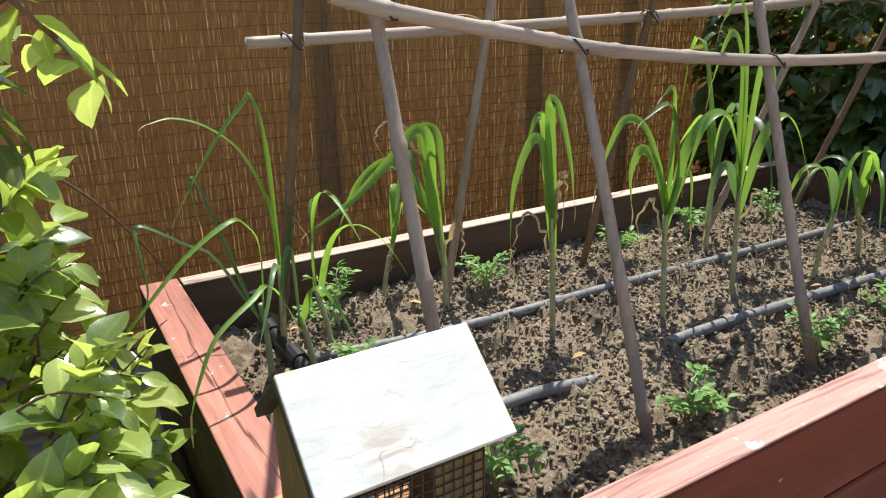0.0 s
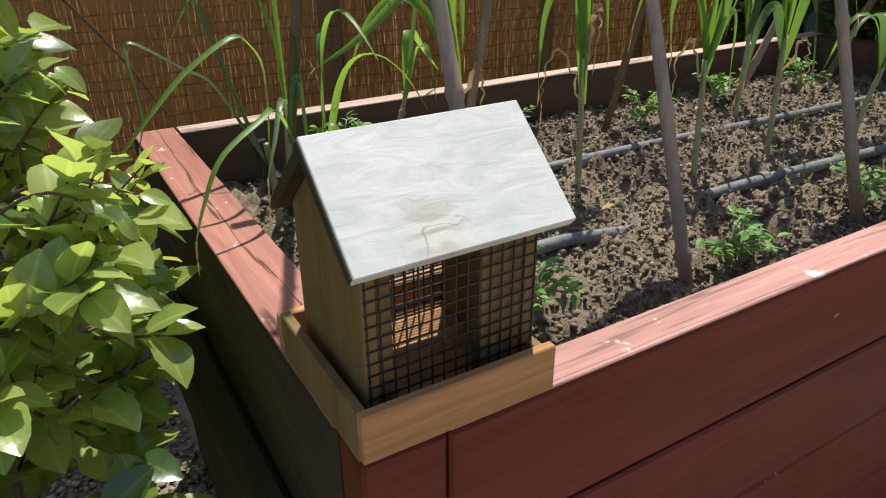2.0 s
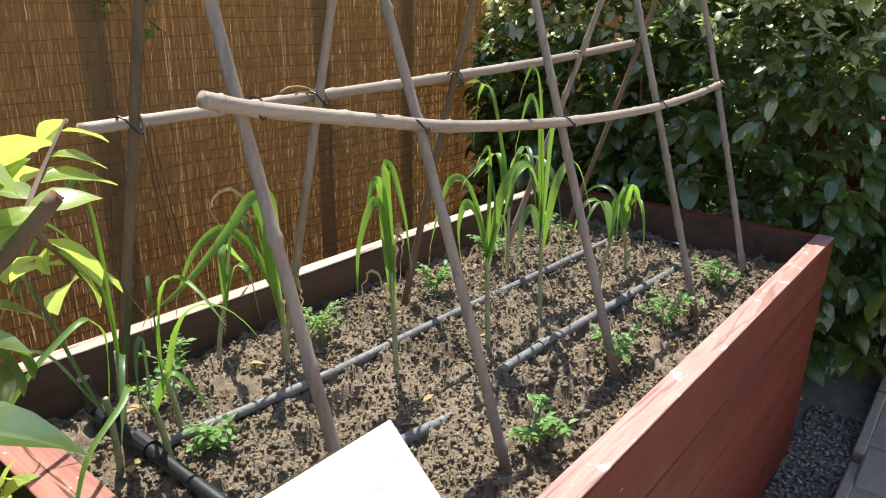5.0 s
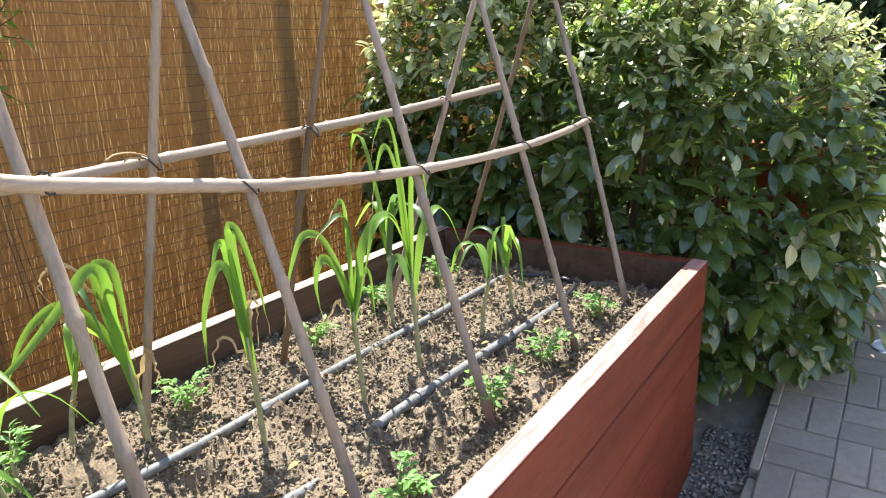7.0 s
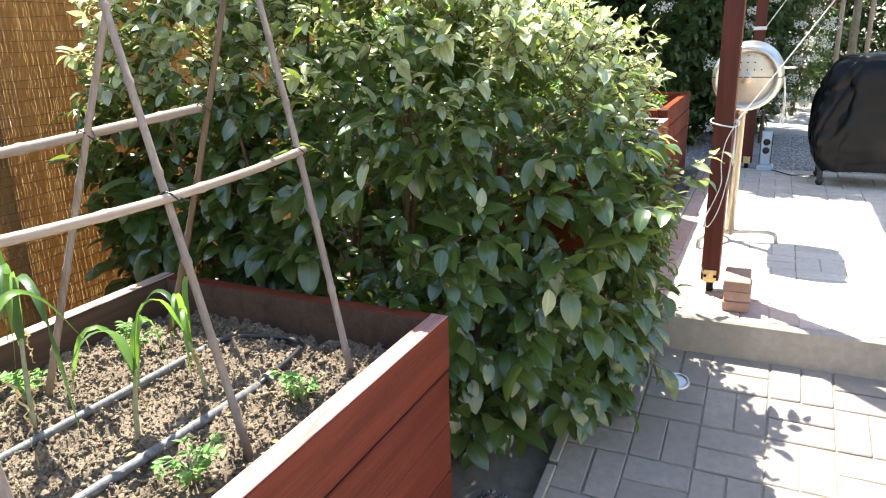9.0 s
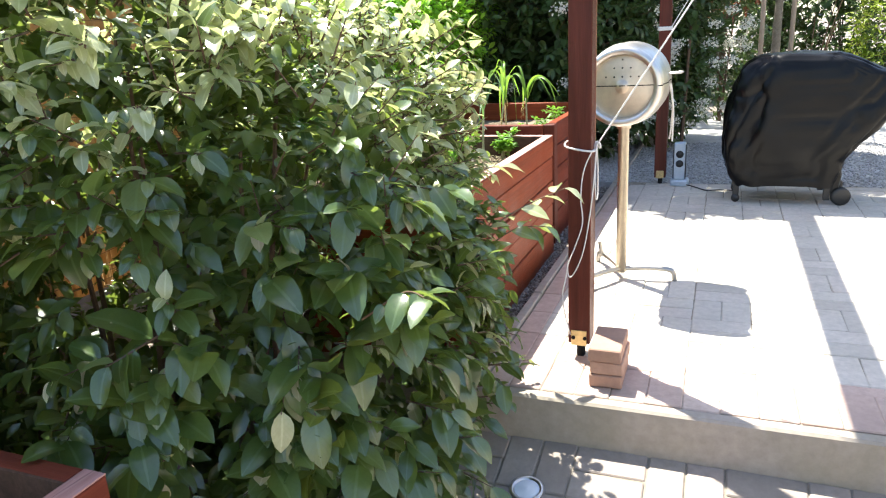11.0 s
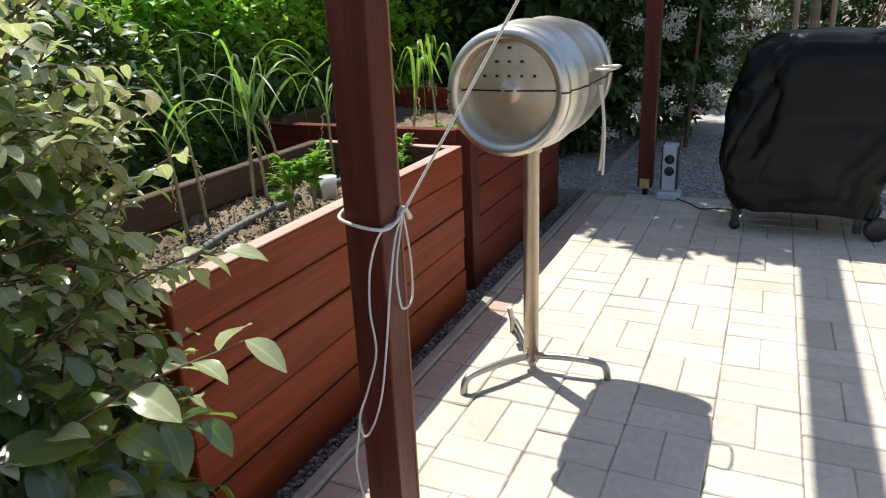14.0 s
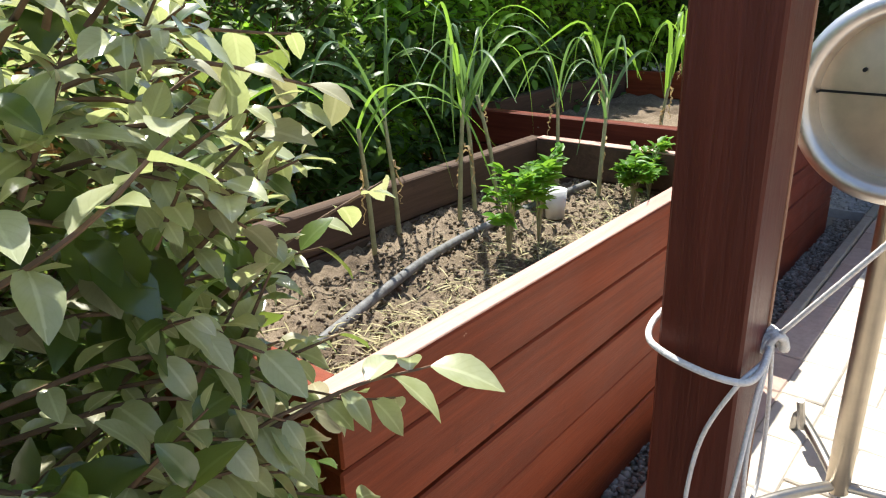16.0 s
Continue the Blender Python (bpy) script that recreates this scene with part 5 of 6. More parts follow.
n = 60
fx, fy = rg.uniform(0.9, 3.1, n), rg.uniform(1.4, 2.4, n)
fz2 = np.array([SOIL + soil_height(a, b) + 0.012 for a, b in zip(fx, fy)])
litter = scatter(LEAF_B, np.stack([fx, fy, fz2], 1), np.concatenate([rg.normal(size=(n, 2)), np.zeros((n, 1))], 1), np.concatenate([rg.normal(0, 0.3, (n, 2)), np.ones((n, 1))], 1), rg.uniform(0.015, 0.045, n))
tagged(fast_mesh("dry_leaf_litter", litter, M_DRY), "scattered dry straw coloured leaves on the soil", "leaf litter", "", "stuff")

# ---------------------------------------------------------------- second and third raised beds
C0, C1, CY0, CY1, CTOP = 4.755, 6.395, 1.040, 1.79, 0.660
bed2 = thing("raised_garden_bed", (5.57, 1.5, 0), "fresh red stained timber raised garden bed beside the terrace", "garden bed")
JOINTS = (CTOP, 0.541, 0.396, 0.258, 0.120, -0.1)
for i in range(5):
    zt = JOINTS[i] - (0.005 if i else 0)
    zb = JOINTS[i + 1]
    j = 0.004 * (i % 2)
    part("front_plank", box(C0, C1, CY0 + j, CY0 + 0.05, zb, zt, 0.004, 0.001), M_RED2, bed2)
    part("end_plank", box(C0 + 0.002, C0 + 0.05, CY0 + 0.052, CY1 - 0.052, zb, zt, 0.004), M_RED2Y, bed2)
    # far end takes dark brown to paint in the shadow on it
    part("end_plank", box(C1 - 0.05, C1 - 0.002, CY0 + 0.052, CY1 - 0.052, zb, zt, 0.004), M_BEDBACK, bed2)
    part("back_plank", box(C0, C1, CY1 - 0.05, CY1, zb, zt, 0.004), M_BEDBACK, bed2)
part("front_cap", box(C0 + 0.001, C1 - 0.001, CY0 + 0.001, CY0 + 0.049, CTOP + 0.0005, CTOP + 0.005, 0.0015), M_CAP2, bed2, "top edge coloured paler, as if sunlit")
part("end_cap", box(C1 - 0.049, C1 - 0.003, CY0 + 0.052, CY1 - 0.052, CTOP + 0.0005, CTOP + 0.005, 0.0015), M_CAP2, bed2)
SOIL2 = 0.52
HOLES = []
soil_sheet("bed_soil", C0 + 0.045, C1 - 0.045, CY0 + 0.045, CY1 - 0.045, SOIL2, 0.018, "dark soil with pale straw mulch in the second bed")
clods("soil_clods", C0 + 0.06, C1 - 0.06, CY0 + 0.06, CY1 - 0.06, SOIL2, 8000, "loose crumbs of soil in the second bed")
n = 2600
fx, fy = rg.uniform(C0 + 0.08, C1 - 0.08, n), CY0 + 0.06 + np.abs(rg.normal(0, 0.16, n))
fz2 = np.array([SOIL2 + soil_height(a, b) + 0.008 for a, b in zip(fx, fy)])
straw = scatter(leaf_form(3, 0.035, 0.3, 0.1), np.stack([fx, fy, fz2], 1), np.concatenate([rg.normal(size=(n, 2)), rg.normal(0, 0.15, (n, 1))], 1), np.concatenate([rg.normal(0, 0.3, (n, 2)), np.ones((n, 1))], 1), rg.uniform(0.015, 0.07, n))
tagged(fast_mesh("straw_mulch", straw, M_STRAW), "pale dry grass clippings on the soil", "mulch", "", "stuff")
pipe2 = thing("irrigation_pipe", (5.6, 1.5, SOIL2), "grey poly irrigation pipe in the second bed", "irrigation pipe")
part("line", laid([(4.95, 1.36, SOIL2 + 0.02), (5.5, 1.50, SOIL2 + 0.02), (5.95, 1.52, SOIL2 + 0.02), (6.3, 1.50, SOIL2 + 0.02)], 0.012), M_PIPE, pipe2, "", True)
part("pipe_joint", tube([(5.82, 1.51, SOIL2 + 0.02), (5.88, 1.515, SOIL2 + 0.02)], 0.02, 10), M_PIPE_D, pipe2)
for i, (x, y, h) in enumerate([(5.75, 1.62, 0.72), (5.57, 1.69, 0.70), (6.20, 1.41, 0.62), (6.03, 1.68, 0.66), (5.44, 1.66, 0.66), (5.88, 1.66, 0.68), (6.30, 1.62, 0.58)]):
    leek(x, y, SOIL2, h, 300 + i, "slender garlic plant with arching leaves in the second bed", 5, 1.0, 0.0058, M_GARLIC2 if i % 4 else M_GARLIC, "garlic plants in the second bed", 0.52, (50, 82), (7, 10, 15))
for i, (x, y, r, h) in enumerate([(5.63, 1.36, 0.085, 0.25), (5.74, 1.34, 0.08, 0.27), (6.20, 1.29, 0.055, 0.16), (6.32, 1.29, 0.06, 0.18), (6.02, 1.52, 0.05, 0.13)]):
    bushlet("pepper_seedling", x, y, SOIL2 + 0.005, r, h, 320 + i, M_PARSLEY, "bright green young pepper plant", "vegetable plant", "seedlings in the second bed", 90, 0.042)
cup = thing("plant_cup", (5.955, 1.42, SOIL2), "milky plastic cup standing in the soil", "cup")
part("cup_wall", lathe([(0.0, 0.0), (0.0, 0.028), (0.085, 0.034), (0.085, 0.0325), (0.004, 0.0265), (0.004, 0.0)], (5.955, 1.42, SOIL2 + 0.01), (0, 0, 1), 24), M_CUP, cup, "", True)

D0, D1, DY0, DTOP = 6.56, 8.05, 1.08, 0.70
bed3 = thing("raised_garden_bed", (7.3, 1.6, 0), "tall red stained timber raised bed at the terrace end", "garden bed")
for i in range(5):
    zt = DTOP - i * 0.142
    zb = zt - 0.137 if i < 4 else -0.1
    # front and near end use the darker red to paint their shade
    part("front_plank", box(D0 + 0.09, D1, DY0, DY0 + 0.05, zb, zt, 0.004), M_RED_X, bed3)
    part("end_plank", box(D0, D0 + 0.05, DY0 + 0.06, 2.2, zb, zt, 0.004), M_RED_Y, bed3)
    part("end_plank", box(D1 - 0.05, D1 - 0.002, DY0 + 0.052, 2.2, zb, zt, 0.004), M_RED2Y, bed3)
    part("back_plank", box(D0, D1, 2.202, 2.25, zb, zt, 0.004), M_BEDBACK, bed3)
part("corner_post", box(D0, D0 + 0.088, DY0 - 0.012, DY0 + 0.058, -0.1, DTOP + 0.004, 0.004), M_POST, bed3, "dark corner post")
part("front_cap", box(D0 + 0.09, D1 - 0.001, DY0 + 0.001, DY0 + 0.049, DTOP + 0.0005, DTOP + 0.005, 0.001), M_RED2, bed3)
soil_sheet("bed_soil", D0 + 0.05, D1 - 0.05, DY0 + 0.05, 2.2, 0.56, 0.05, "dark soil in the third bed")
for i, (x, y, h) in enumerate([(6.85, 1.5, 0.55), (7.1, 1.38, 0.5), (7.35, 1.6, 0.55), (7.0, 1.8, 0.55)]):
    leek(x, y, 0.57, h, 340 + i, "garlic plant with arching leaves in the third bed", 6, 1.0, 0.010, M_GARLIC, "garlic plants in the third bed")
for i, (x, y) in enumerate([(6.8, 1.28), (7.05, 1.25), (7.6, 1.3)]):
    bushlet("pepper_seedling", x, y, 0.575, 0.08, 0.13, 350 + i, M_PARSLEY, "bright green young pepper plant", "vegetable plant", "seedlings in the third bed", 54, 0.04)


def leafy_mass(name, blobs, n, twig, per, size, mat, label, category, seed, form=None, floor=0.0, core=0, twig_mat=None):
    rg = np.random.default_rng(seed)
    c = np.mean([b[0] for b in blobs], axis=0)
    ob = thing(name, (c[0], c[1], floor), label, category)
    p, d = blob_points(rg, blobs, n, inner=0.9)
    ok = (p[:, 2] > floor + 0.03) & (p[:, 1] < FY - 0.04)
    p, d = p[ok], d[ok]
    d = d * 0.8 + np.array([0, 0, 0.4]) + unit(rg, len(p)) * 0.5
    d /= np.linalg.norm(d, axis=1, keepdims=True)
    tw, lf = twigs_with_leaves(rg, p, d, twig, per, size, 0.9, 0.3)
    ok = (lf[0][:, 2] > floor + 0.01) & (lf[0][:, 1] < FY - 0.02)
    fast_mesh("foliage", scatter(form or LEAF_B, *[a[ok] for a in lf]), mat, ob, True)
    fast_mesh("brushwood", tw, twig_mat or M_TWIG, ob)["kind"] = "stuff"
    if core:
        p, d = blob_points(rg, blobs, core, inner=0.62)
        ok = (p[:, 2] > floor + 0.08) & (p[:, 1] < FY - 0.1)
        fast_mesh("inner_foliage", scatter(LEAF_C, *[a for a in twigs_with_leaves(rg, p[ok], d[ok], twig, per, size * 1.5, 0.9, 0.3)[1]]), mat, ob, True)
    for i in range(6):
        b = blobs[i % len(blobs)]
        e = [b[0][k] + rg.uniform(-0.4, 0.4) * b[1][k] for k in range(3)]
        part("branch", tube(curve_pts([(b[0][0] + rg.uniform(-0.1, 0.1), b[0][1], floor - 0.05), ((b[0][0] + e[0]) / 2, (b[0][1] + e[1]) / 2, (floor + e[2]) / 2), e], 8), list(np.linspace(0.02, 0.006, 9) * (0.12 if floor > 0.2 else 1.0)), 6), twig_mat or M_TWIG, ob)
    return ob


for i, (x, y, r, zt) in enumerate(((6.5, 2.88, 0.5, 1.42), (7.2, 2.84, 0.55, 1.58), (7.9, 2.76, 0.55, 1.68), (8.6, 2.66, 0.5, 1.66))):
    leafy_mass("bean_plant", [((x, y, zt - 0.55), (r, 0.5, 0.55)), ((x + 0.2, y - 0.1, zt - 0.25), (r * 0.7, 0.42, 0.34))], 1500, 0.16, 6, 0.075, M_BEAN,
               "tall bright green leafy bean plants behind the beds", "vegetable plant", 400 + i, LEAF_B, -0.05)
# climbing leaves against the reed fence; the dark mass paints the beans' shaded foot
leafy_mass("dark_shrub", [((5.4, 2.48, 0.66), (0.75, 0.42, 0.76)), ((6.5, 2.52, 0.54), (0.65, 0.26, 0.62)), ((7.6, 2.50, 0.54), (0.7, 0.22, 0.62))], 3200, 0.14, 6, 0.07, M_UNDER, "leafy growth behind the second bed, darkened for shade", "shrub", 420, LEAF_B, -0.05)
leafy_mass("fence_creeper", [((1.72, 3.32, 1.30), (0.14, 0.07, 0.22)), ((1.6, 3.32, 1.55), (0.3, 0.08, 0.12))], 60, 0.10, 5, 0.04, M_GARLIC, "small leafy creeper hanging on the reed fence", "climbing plant", 425, LEAF_B, 0.3)

# ---------------------------------------------------------------- pergola posts, rope, bricks
PX0, PX1, PY0, PY1 = 4.858, 4.942, 0.556, 0.640
post = thing("pergola_post", (4.903, 0.597, 0), "dark red stained square pergola post on a metal stirrup", "post", "pergola posts")
part("timber", box(PX0, PX1, PY0, PY1, 0.062, 2.42, 0.003), M_POST, post)
part("worn_edge", box(PX1 - 0.006, PX1 + 0.0015, PY0 - 0.0015, PY0 + 0.006, 0.066, 2.41, 0.001), M_POST_EDGE, post, "bare worn timber edge")
part("stirrup", box(PX0 - 0.004, PX1 + 0.004, PY0 + 0.012, PY1 - 0.012, 0.055, 0.118, 0.001), M_ZINC, post, "yellowed zinc stirrup plate")
part("stirrup_leg", tube([(4.903, 0.597, -0.03), (4.903, 0.597, 0.058)], 0.018, 10), M_HOLE, post, "dark steel stirrup leg")
for y in (0.575, 0.619):
    part("bolt", tube([(PX0 - 0.009, y, 0.088), (PX0 - 0.003, y, 0.088)], 0.008, 6), M_HOLE, post)
post2 = thing("pergola_post", (8.29, 0.57, 0), "dark red stained square pergola post with a white tie", "post", "pergola posts")
part("timber", box(8.245, 8.335, 0.525, 0.615, 0.055, 2.42, 0.003), M_POST, post2)
part("stirrup", box(8.240, 8.34, 0.54, 0.60, 0.05, 0.112, 0.001), M_ZINC, post2, "yellowed zinc stirrup plate")
part("stirrup_leg", tube([(8.29, 0.57, -0.03), (8.29, 0.57, 0.055)], 0.018, 10), M_HOLE, post2)
part("tie_wrap", box(8.238, 8.342, 0.518, 0.622, 1.21, 1.24, 0.004), M_ROPE, post2, "white tie wrapped round the post")
part("stay_line", tube([(8.25, 0.52, 1.24), (8.0, 0.2, 1.75)], 0.004, 5), M_ROPE, post2, "thin white line")
beam = thing("pergola_beam", (6.6, 0.6, 2.42), "dark red pergola beam resting on the two posts", "beam")
part("timber", box(4.5, 8.7, 0.54, 0.66, 2.42, 2.56, 0.004), M_POST, beam)

rope = thing("white_rope", (4.95, 0.6, 0.84), "white braided rope knotted round the post with loose loops", "rope")


def strand(name, ctrl, r=0.0031, n=30):
    return part(name, tube(curve_pts(ctrl, n), r, 7), M_ROPE, rope, "", True)


KN = Vector((4.936, 0.549, 0.832))
o = 0.006
strand("loop", [(PX1 + o, PY0 - o, 0.832), (PX0 - o, PY0 - o, 0.822), (PX0 - o, PY1 + o, 0.838), (PX1 + o, PY1 + o, 0.848), (PX1 + o, PY0 - o, 0.832)], 0.0036, 60)
part("knot", joined([tube(curve_pts([KN + Vector((0.012 * math.cos(a + b), 0.012 * math.sin(a), 0.012 * math.sin(a * 2 + b))) for a in np.linspace(0, 6.3, 8)], 24), 0.0038, 6) for b in (0, 1.3, 2.4)]), M_ROPE, rope, "", True)
strand("taut_line", [KN, KN + Vector((-0.03, -0.24, 0.37)), KN + Vector((-0.10, -0.98, 1.53))], 0.0029)
strand("long_tail", [KN, (4.90, 0.546, 0.825), (4.852, 0.556, 0.815), (4.850, 0.583, 0.743), (4.850, 0.592, 0.649), (4.850, 0.585, 0.555), (4.850, 0.613, 0.46), (4.850, 0.640, 0.384), (4.850, 0.632, 0.338), (4.850, 0.605, 0.377), (4.850, 0.579, 0.457), (4.851, 0.558, 0.587), (4.860, 0.547, 0.70), (4.89, 0.546, 0.79), KN], 0.0025, 90)
strand("short_loop", [KN, (4.892, 0.547, 0.736), (4.893, 0.545, 0.655), (4.914, 0.545, 0.632), (4.948, 0.545, 0.646), (4.951, 0.546, 0.734), KN], 0.0025)
strand("loose_end", [(4.850, 0.640, 0.384), (4.850, 0.648, 0.33), (4.850, 0.660, 0.264), (4.850, 0.652, 0.19), (4.851, 0.630, 0.10)], 0.0025)

for i in range(3):
    dx, dy = (0.0, 0.004, -0.004)[i], (0.0, -0.003, 0.004)[i]
    b = thing("loose_brick", (4.75, 0.46, i * 0.051), "loose pinkish clay paver stacked beside the post", "brick", "stacked pavers")
    part("block", box(4.635 + dx, 4.852 + dx, 0.405 + dy, 0.520 + dy, i * 0.0505 + 0.001, i * 0.0505 + 0.0495, 0.004, 0.0012), M_BRICK, b)

# ---------------------------------------------------------------- keg smoker on a stand
KX, KY, KZ = 5.545, 0.545, 0.992
keg = thing("keg_barbecue", (5.84, KY, 0), "stainless steel beer keg barbecue on a tripod stand", "barbecue")
prof = [(0.046, 0.136), (0.010, 0.138), (-0.001, 0.144), (-0.005, 0.155), (-0.002, 0.165), (0.010, 0.173), (0.026, 0.174), (0.040, 0.170), (0.050, 0.165), (0.060, 0.167), (0.075, 0.174),
        (0.10, 0.179), (0.15, 0.181), (0.165, 0.186), (0.180, 0.187), (0.195, 0.182), (0.24, 0.182), (0.29, 0.182), (0.34, 0.182), (0.375, 0.182), (0.39, 0.187), (0.405, 0.186), (0.42, 0.181),
        (0.47, 0.179), (0.495, 0.174), (0.51, 0.167), (0.52, 0.165), (0.53, 0.170), (0.545, 0.174), (0.56, 0.173), (0.57, 0.169), (0.575, 0.160), (0.57, 0.150), (0.535, 0.148)]
part("drum", lathe(prof, (KX, KY, KZ), (1, 0, 0), 64), M_STEEL, keg, "brushed steel drum with rolled rims", True)
face = [(0.030, 0.0), (0.030, 0.022), (0.034, 0.026), (0.036, 0.034), (0.038, 0.06), (0.041, 0.10), (0.044, 0.125), (0.046, 0.137)]
part("end_plate", lathe(face, (KX, KY, KZ), (1, 0, 0), 64), M_STEEL_F, keg, "heat tinted steel end plate", True)
part("end_plate", lathe([(0.575 - a, r) for a, r in face], (KX, KY, KZ), (1, 0, 0), 48), M_STEEL_F, keg, "", True)
zs = KZ + 0.004
outline = [(KX + 0.0285, 0.0), (KX + 0.0425, 0.12), (KX + 0.0445, 0.134)] + [(KX + a, r + 0.0011) for a, r in prof[1:33]]
loop = [(x, KY + r) for x, r in outline] + [(x, KY - r) for x, r in reversed(outline)]
vs = [(x, y, zs - 0.0022) for x, y in loop] + [(x, y, zs + 0.0022) for x, y in loop]
m = len(loop)
part("lid_gap", (vs, [(i, (i + 1) % m, m + (i + 1) % m, m + i) for i in range(m)]), M_HOLE, keg, "dark gap between lid and drum")
for row, (cnt, dz) in enumerate(((1, 0.117), (3, 0.081), (5, 0.043))):
    for k in range(cnt):
        y = KY + (k - (cnt - 1) / 2) * 0.0355
        part("vent_hole", tube([(KX + 0.031, y, KZ + dz), (KX + 0.046, y, KZ + dz)], 0.0036, 8), M_HOLE, keg, "small drilled vent hole")
part("handle", tube(curve_pts([(5.80, KY - 0.18, 1.03), (5.80, KY - 0.235, 1.032), (5.90, KY - 0.235, 1.032), (5.90, KY - 0.18, 1.03)], 18), 0.0036, 8), M_STEEL, keg, "", True)
part("hanging_cord", tube(curve_pts([(5.86, KY - 0.186, 0.98), (5.86, KY - 0.20, 0.88), (5.865, KY - 0.197, 0.78), (5.87, KY - 0.19, 0.72)], 12), 0.004, 6), M_ROPE, keg, "short hanging cord")
part("hanging_cord", tube(curve_pts([(5.86, KY - 0.19, 0.98), (5.855, KY - 0.205, 0.85), (5.85, KY - 0.205, 0.71)], 12), 0.004, 6), M_ROPE, keg)
part("column", lathe([(0.04, 0.0), (0.04, 0.026), (0.775, 0.026), (0.775, 0.034), (0.83, 0.034), (0.83, 0.0)], (5.84, 0.565, 0), (0, 0, 1), 24), M_STEEL_F, keg, "", True)
for ex, ey in ((5.60, 0.722), (5.855, 0.300), (6.10, 0.722)):
    v = Vector((ex - 5.84, ey - 0.565, 0))
    b = Vector((5.84, 0.565, 0))
    pts = curve_pts([b + Vector((0, 0, 0.055)), b + v * 0.45 + Vector((0, 0, 0.065)), b + v * 0.86 + Vector((0, 0, 0.062)), b + v * 0.97 + Vector((0, 0, 0.045)), b + v + Vector((0, 0, 0.002))], 22)
    part("leg", tube(pts, 0.0125, 10), M_STEEL_LEG, keg, "bent steel tube leg", True)
part("damper", tube([(6.02, 0.69, 0.06), (6.0, 0.70, 0.15)], 0.01, 8), M_STEEL_LEG, keg)

# ---------------------------------------------------------------- covered barbecue
grill = thing("covered_barbecue", (7.87, -0.3, 0), "gas barbecue under a black waterproof cover", "barbecue")


def cover():
    lv = [0.135, 0.16, 0.22, 0.32, 0.42, 0.52, 0.60, 0.66, 0.72, 0.78, 0.83, 0.88, 0.93, 0.97, 1.0, 1.018, 1.026, 1.028]
    ymin = np.interp(lv, [0.13, 0.30, 0.45, 0.62, 0.80, 0.88, 0.97, 1.0, 1.02, 1.028], [-0.66, -0.67, -0.78, -0.94, -0.98, -0.92, -0.72, -0.66, -0.60, -0.40])
    ymax = np.interp(lv, [0.13, 0.2, 0.35, 0.55, 0.8, 0.92, 0.98, 1.018, 1.028], [0.0, 0.06, 0.12, 0.11, 0.05, 0.0, -0.04, -0.12, -0.22])
    hx = np.interp(lv, [0.13, 0.5, 0.9, 0.98, 1.018, 1.028], [0.25, 0.27, 0.25, 0.235, 0.19, 0.08])
    fine = np.unique(np.concatenate([np.linspace(p, q, 4) for p, q in zip(lv[:-1], lv[1:])]))
    ymin, ymax, hx = (np.interp(fine, lv, w) for w in (ymin, ymax, hx))
    lv = list(fine)
    n = 260
    vs, fs = [], []
    for z, a, b, h in zip(lv, ymin, ymax, hx):
        for k in range(n):
            t = 2 * math.pi * k / n
            c, s = math.cos(t), math.sin(t)
            e = 0.30
            px = math.copysign(abs(c) ** e, c) * h
            py = (a + b) / 2 + math.copysign(abs(s) ** e, s) * (b - a) / 2
            q = Vector((px * 3, py * 3.0, z * 1.2))
            f = 0.026 * noise.noise(q * 2.2) + 0.018 * noise.noise(Vector((px * 9, py * 9, z * 2.5))) + 0.010 * noise.noise(Vector((px * 22, py * 22, z * 9))) - 0.020 * (1 - min(1, 5 * abs(noise.noise(Vector((px * 5 + z * 2, py * 5 - z * 3, z * 4)))))) ** 2 - 0.012 * (1 - min(1, 4 * abs(noise.noise(Vector((px * 9, py * 9 + z * 6, z * 2 + 4)))))) ** 2
            vs.append((7.87 + px * (1 + f * 2.4), py + f * 0.8 * math.copysign(1, s), z + 0.012 * noise.noise(q * 1.7) * (z > 0.9) - (0.012 * abs(math.sin(t * 5)) if z < 0.15 else 0)))
    for i in range(len(lv) - 1):
        for k in range(n):
            k2 = (k + 1) % n
            fs.append((i * n + k, i * n + k2, (i + 1) * n + k2, (i + 1) * n + k))
    fs.append(tuple(range((len(lv) - 1) * n, len(lv) * n)))
    return vs, fs


part("cover", cover(), M_COVER, grill, "black wrinkled waterproof cover", True)
for y in (0.0, -0.58):
    for x in (7.70, 8.04):
        part("leg", box(x - 0.02, x + 0.02, y - 0.02, y + 0.02, 0.03, 0.2, 0.002), M_BLACKP, grill)
for x in (7.68, 8.06):
    w = part("wheel", lathe([(-0.018, 0.0), (-0.018, 0.045), (-0.014, 0.062), (0.014, 0.062), (0.018, 0.045), (0.018, 0.0)], (x, -0.665, 0.062), (1, 0.2, 0), 28), M_BLACKP, grill, "black plastic wheel", True)
    part("castor", lathe([(-0.012, 0.0), (-0.012, 0.028), (0.012, 0.028), (0.012, 0.0)], (x + 0.01, 0.0, 0.03), (1, 0, 0), 18), M_BLACKP, grill, "", True)
part("base_tray", box(7.66, 8.08, -0.62, 0.03, 0.135, 0.16, 0.003), M_BLACKP, grill)

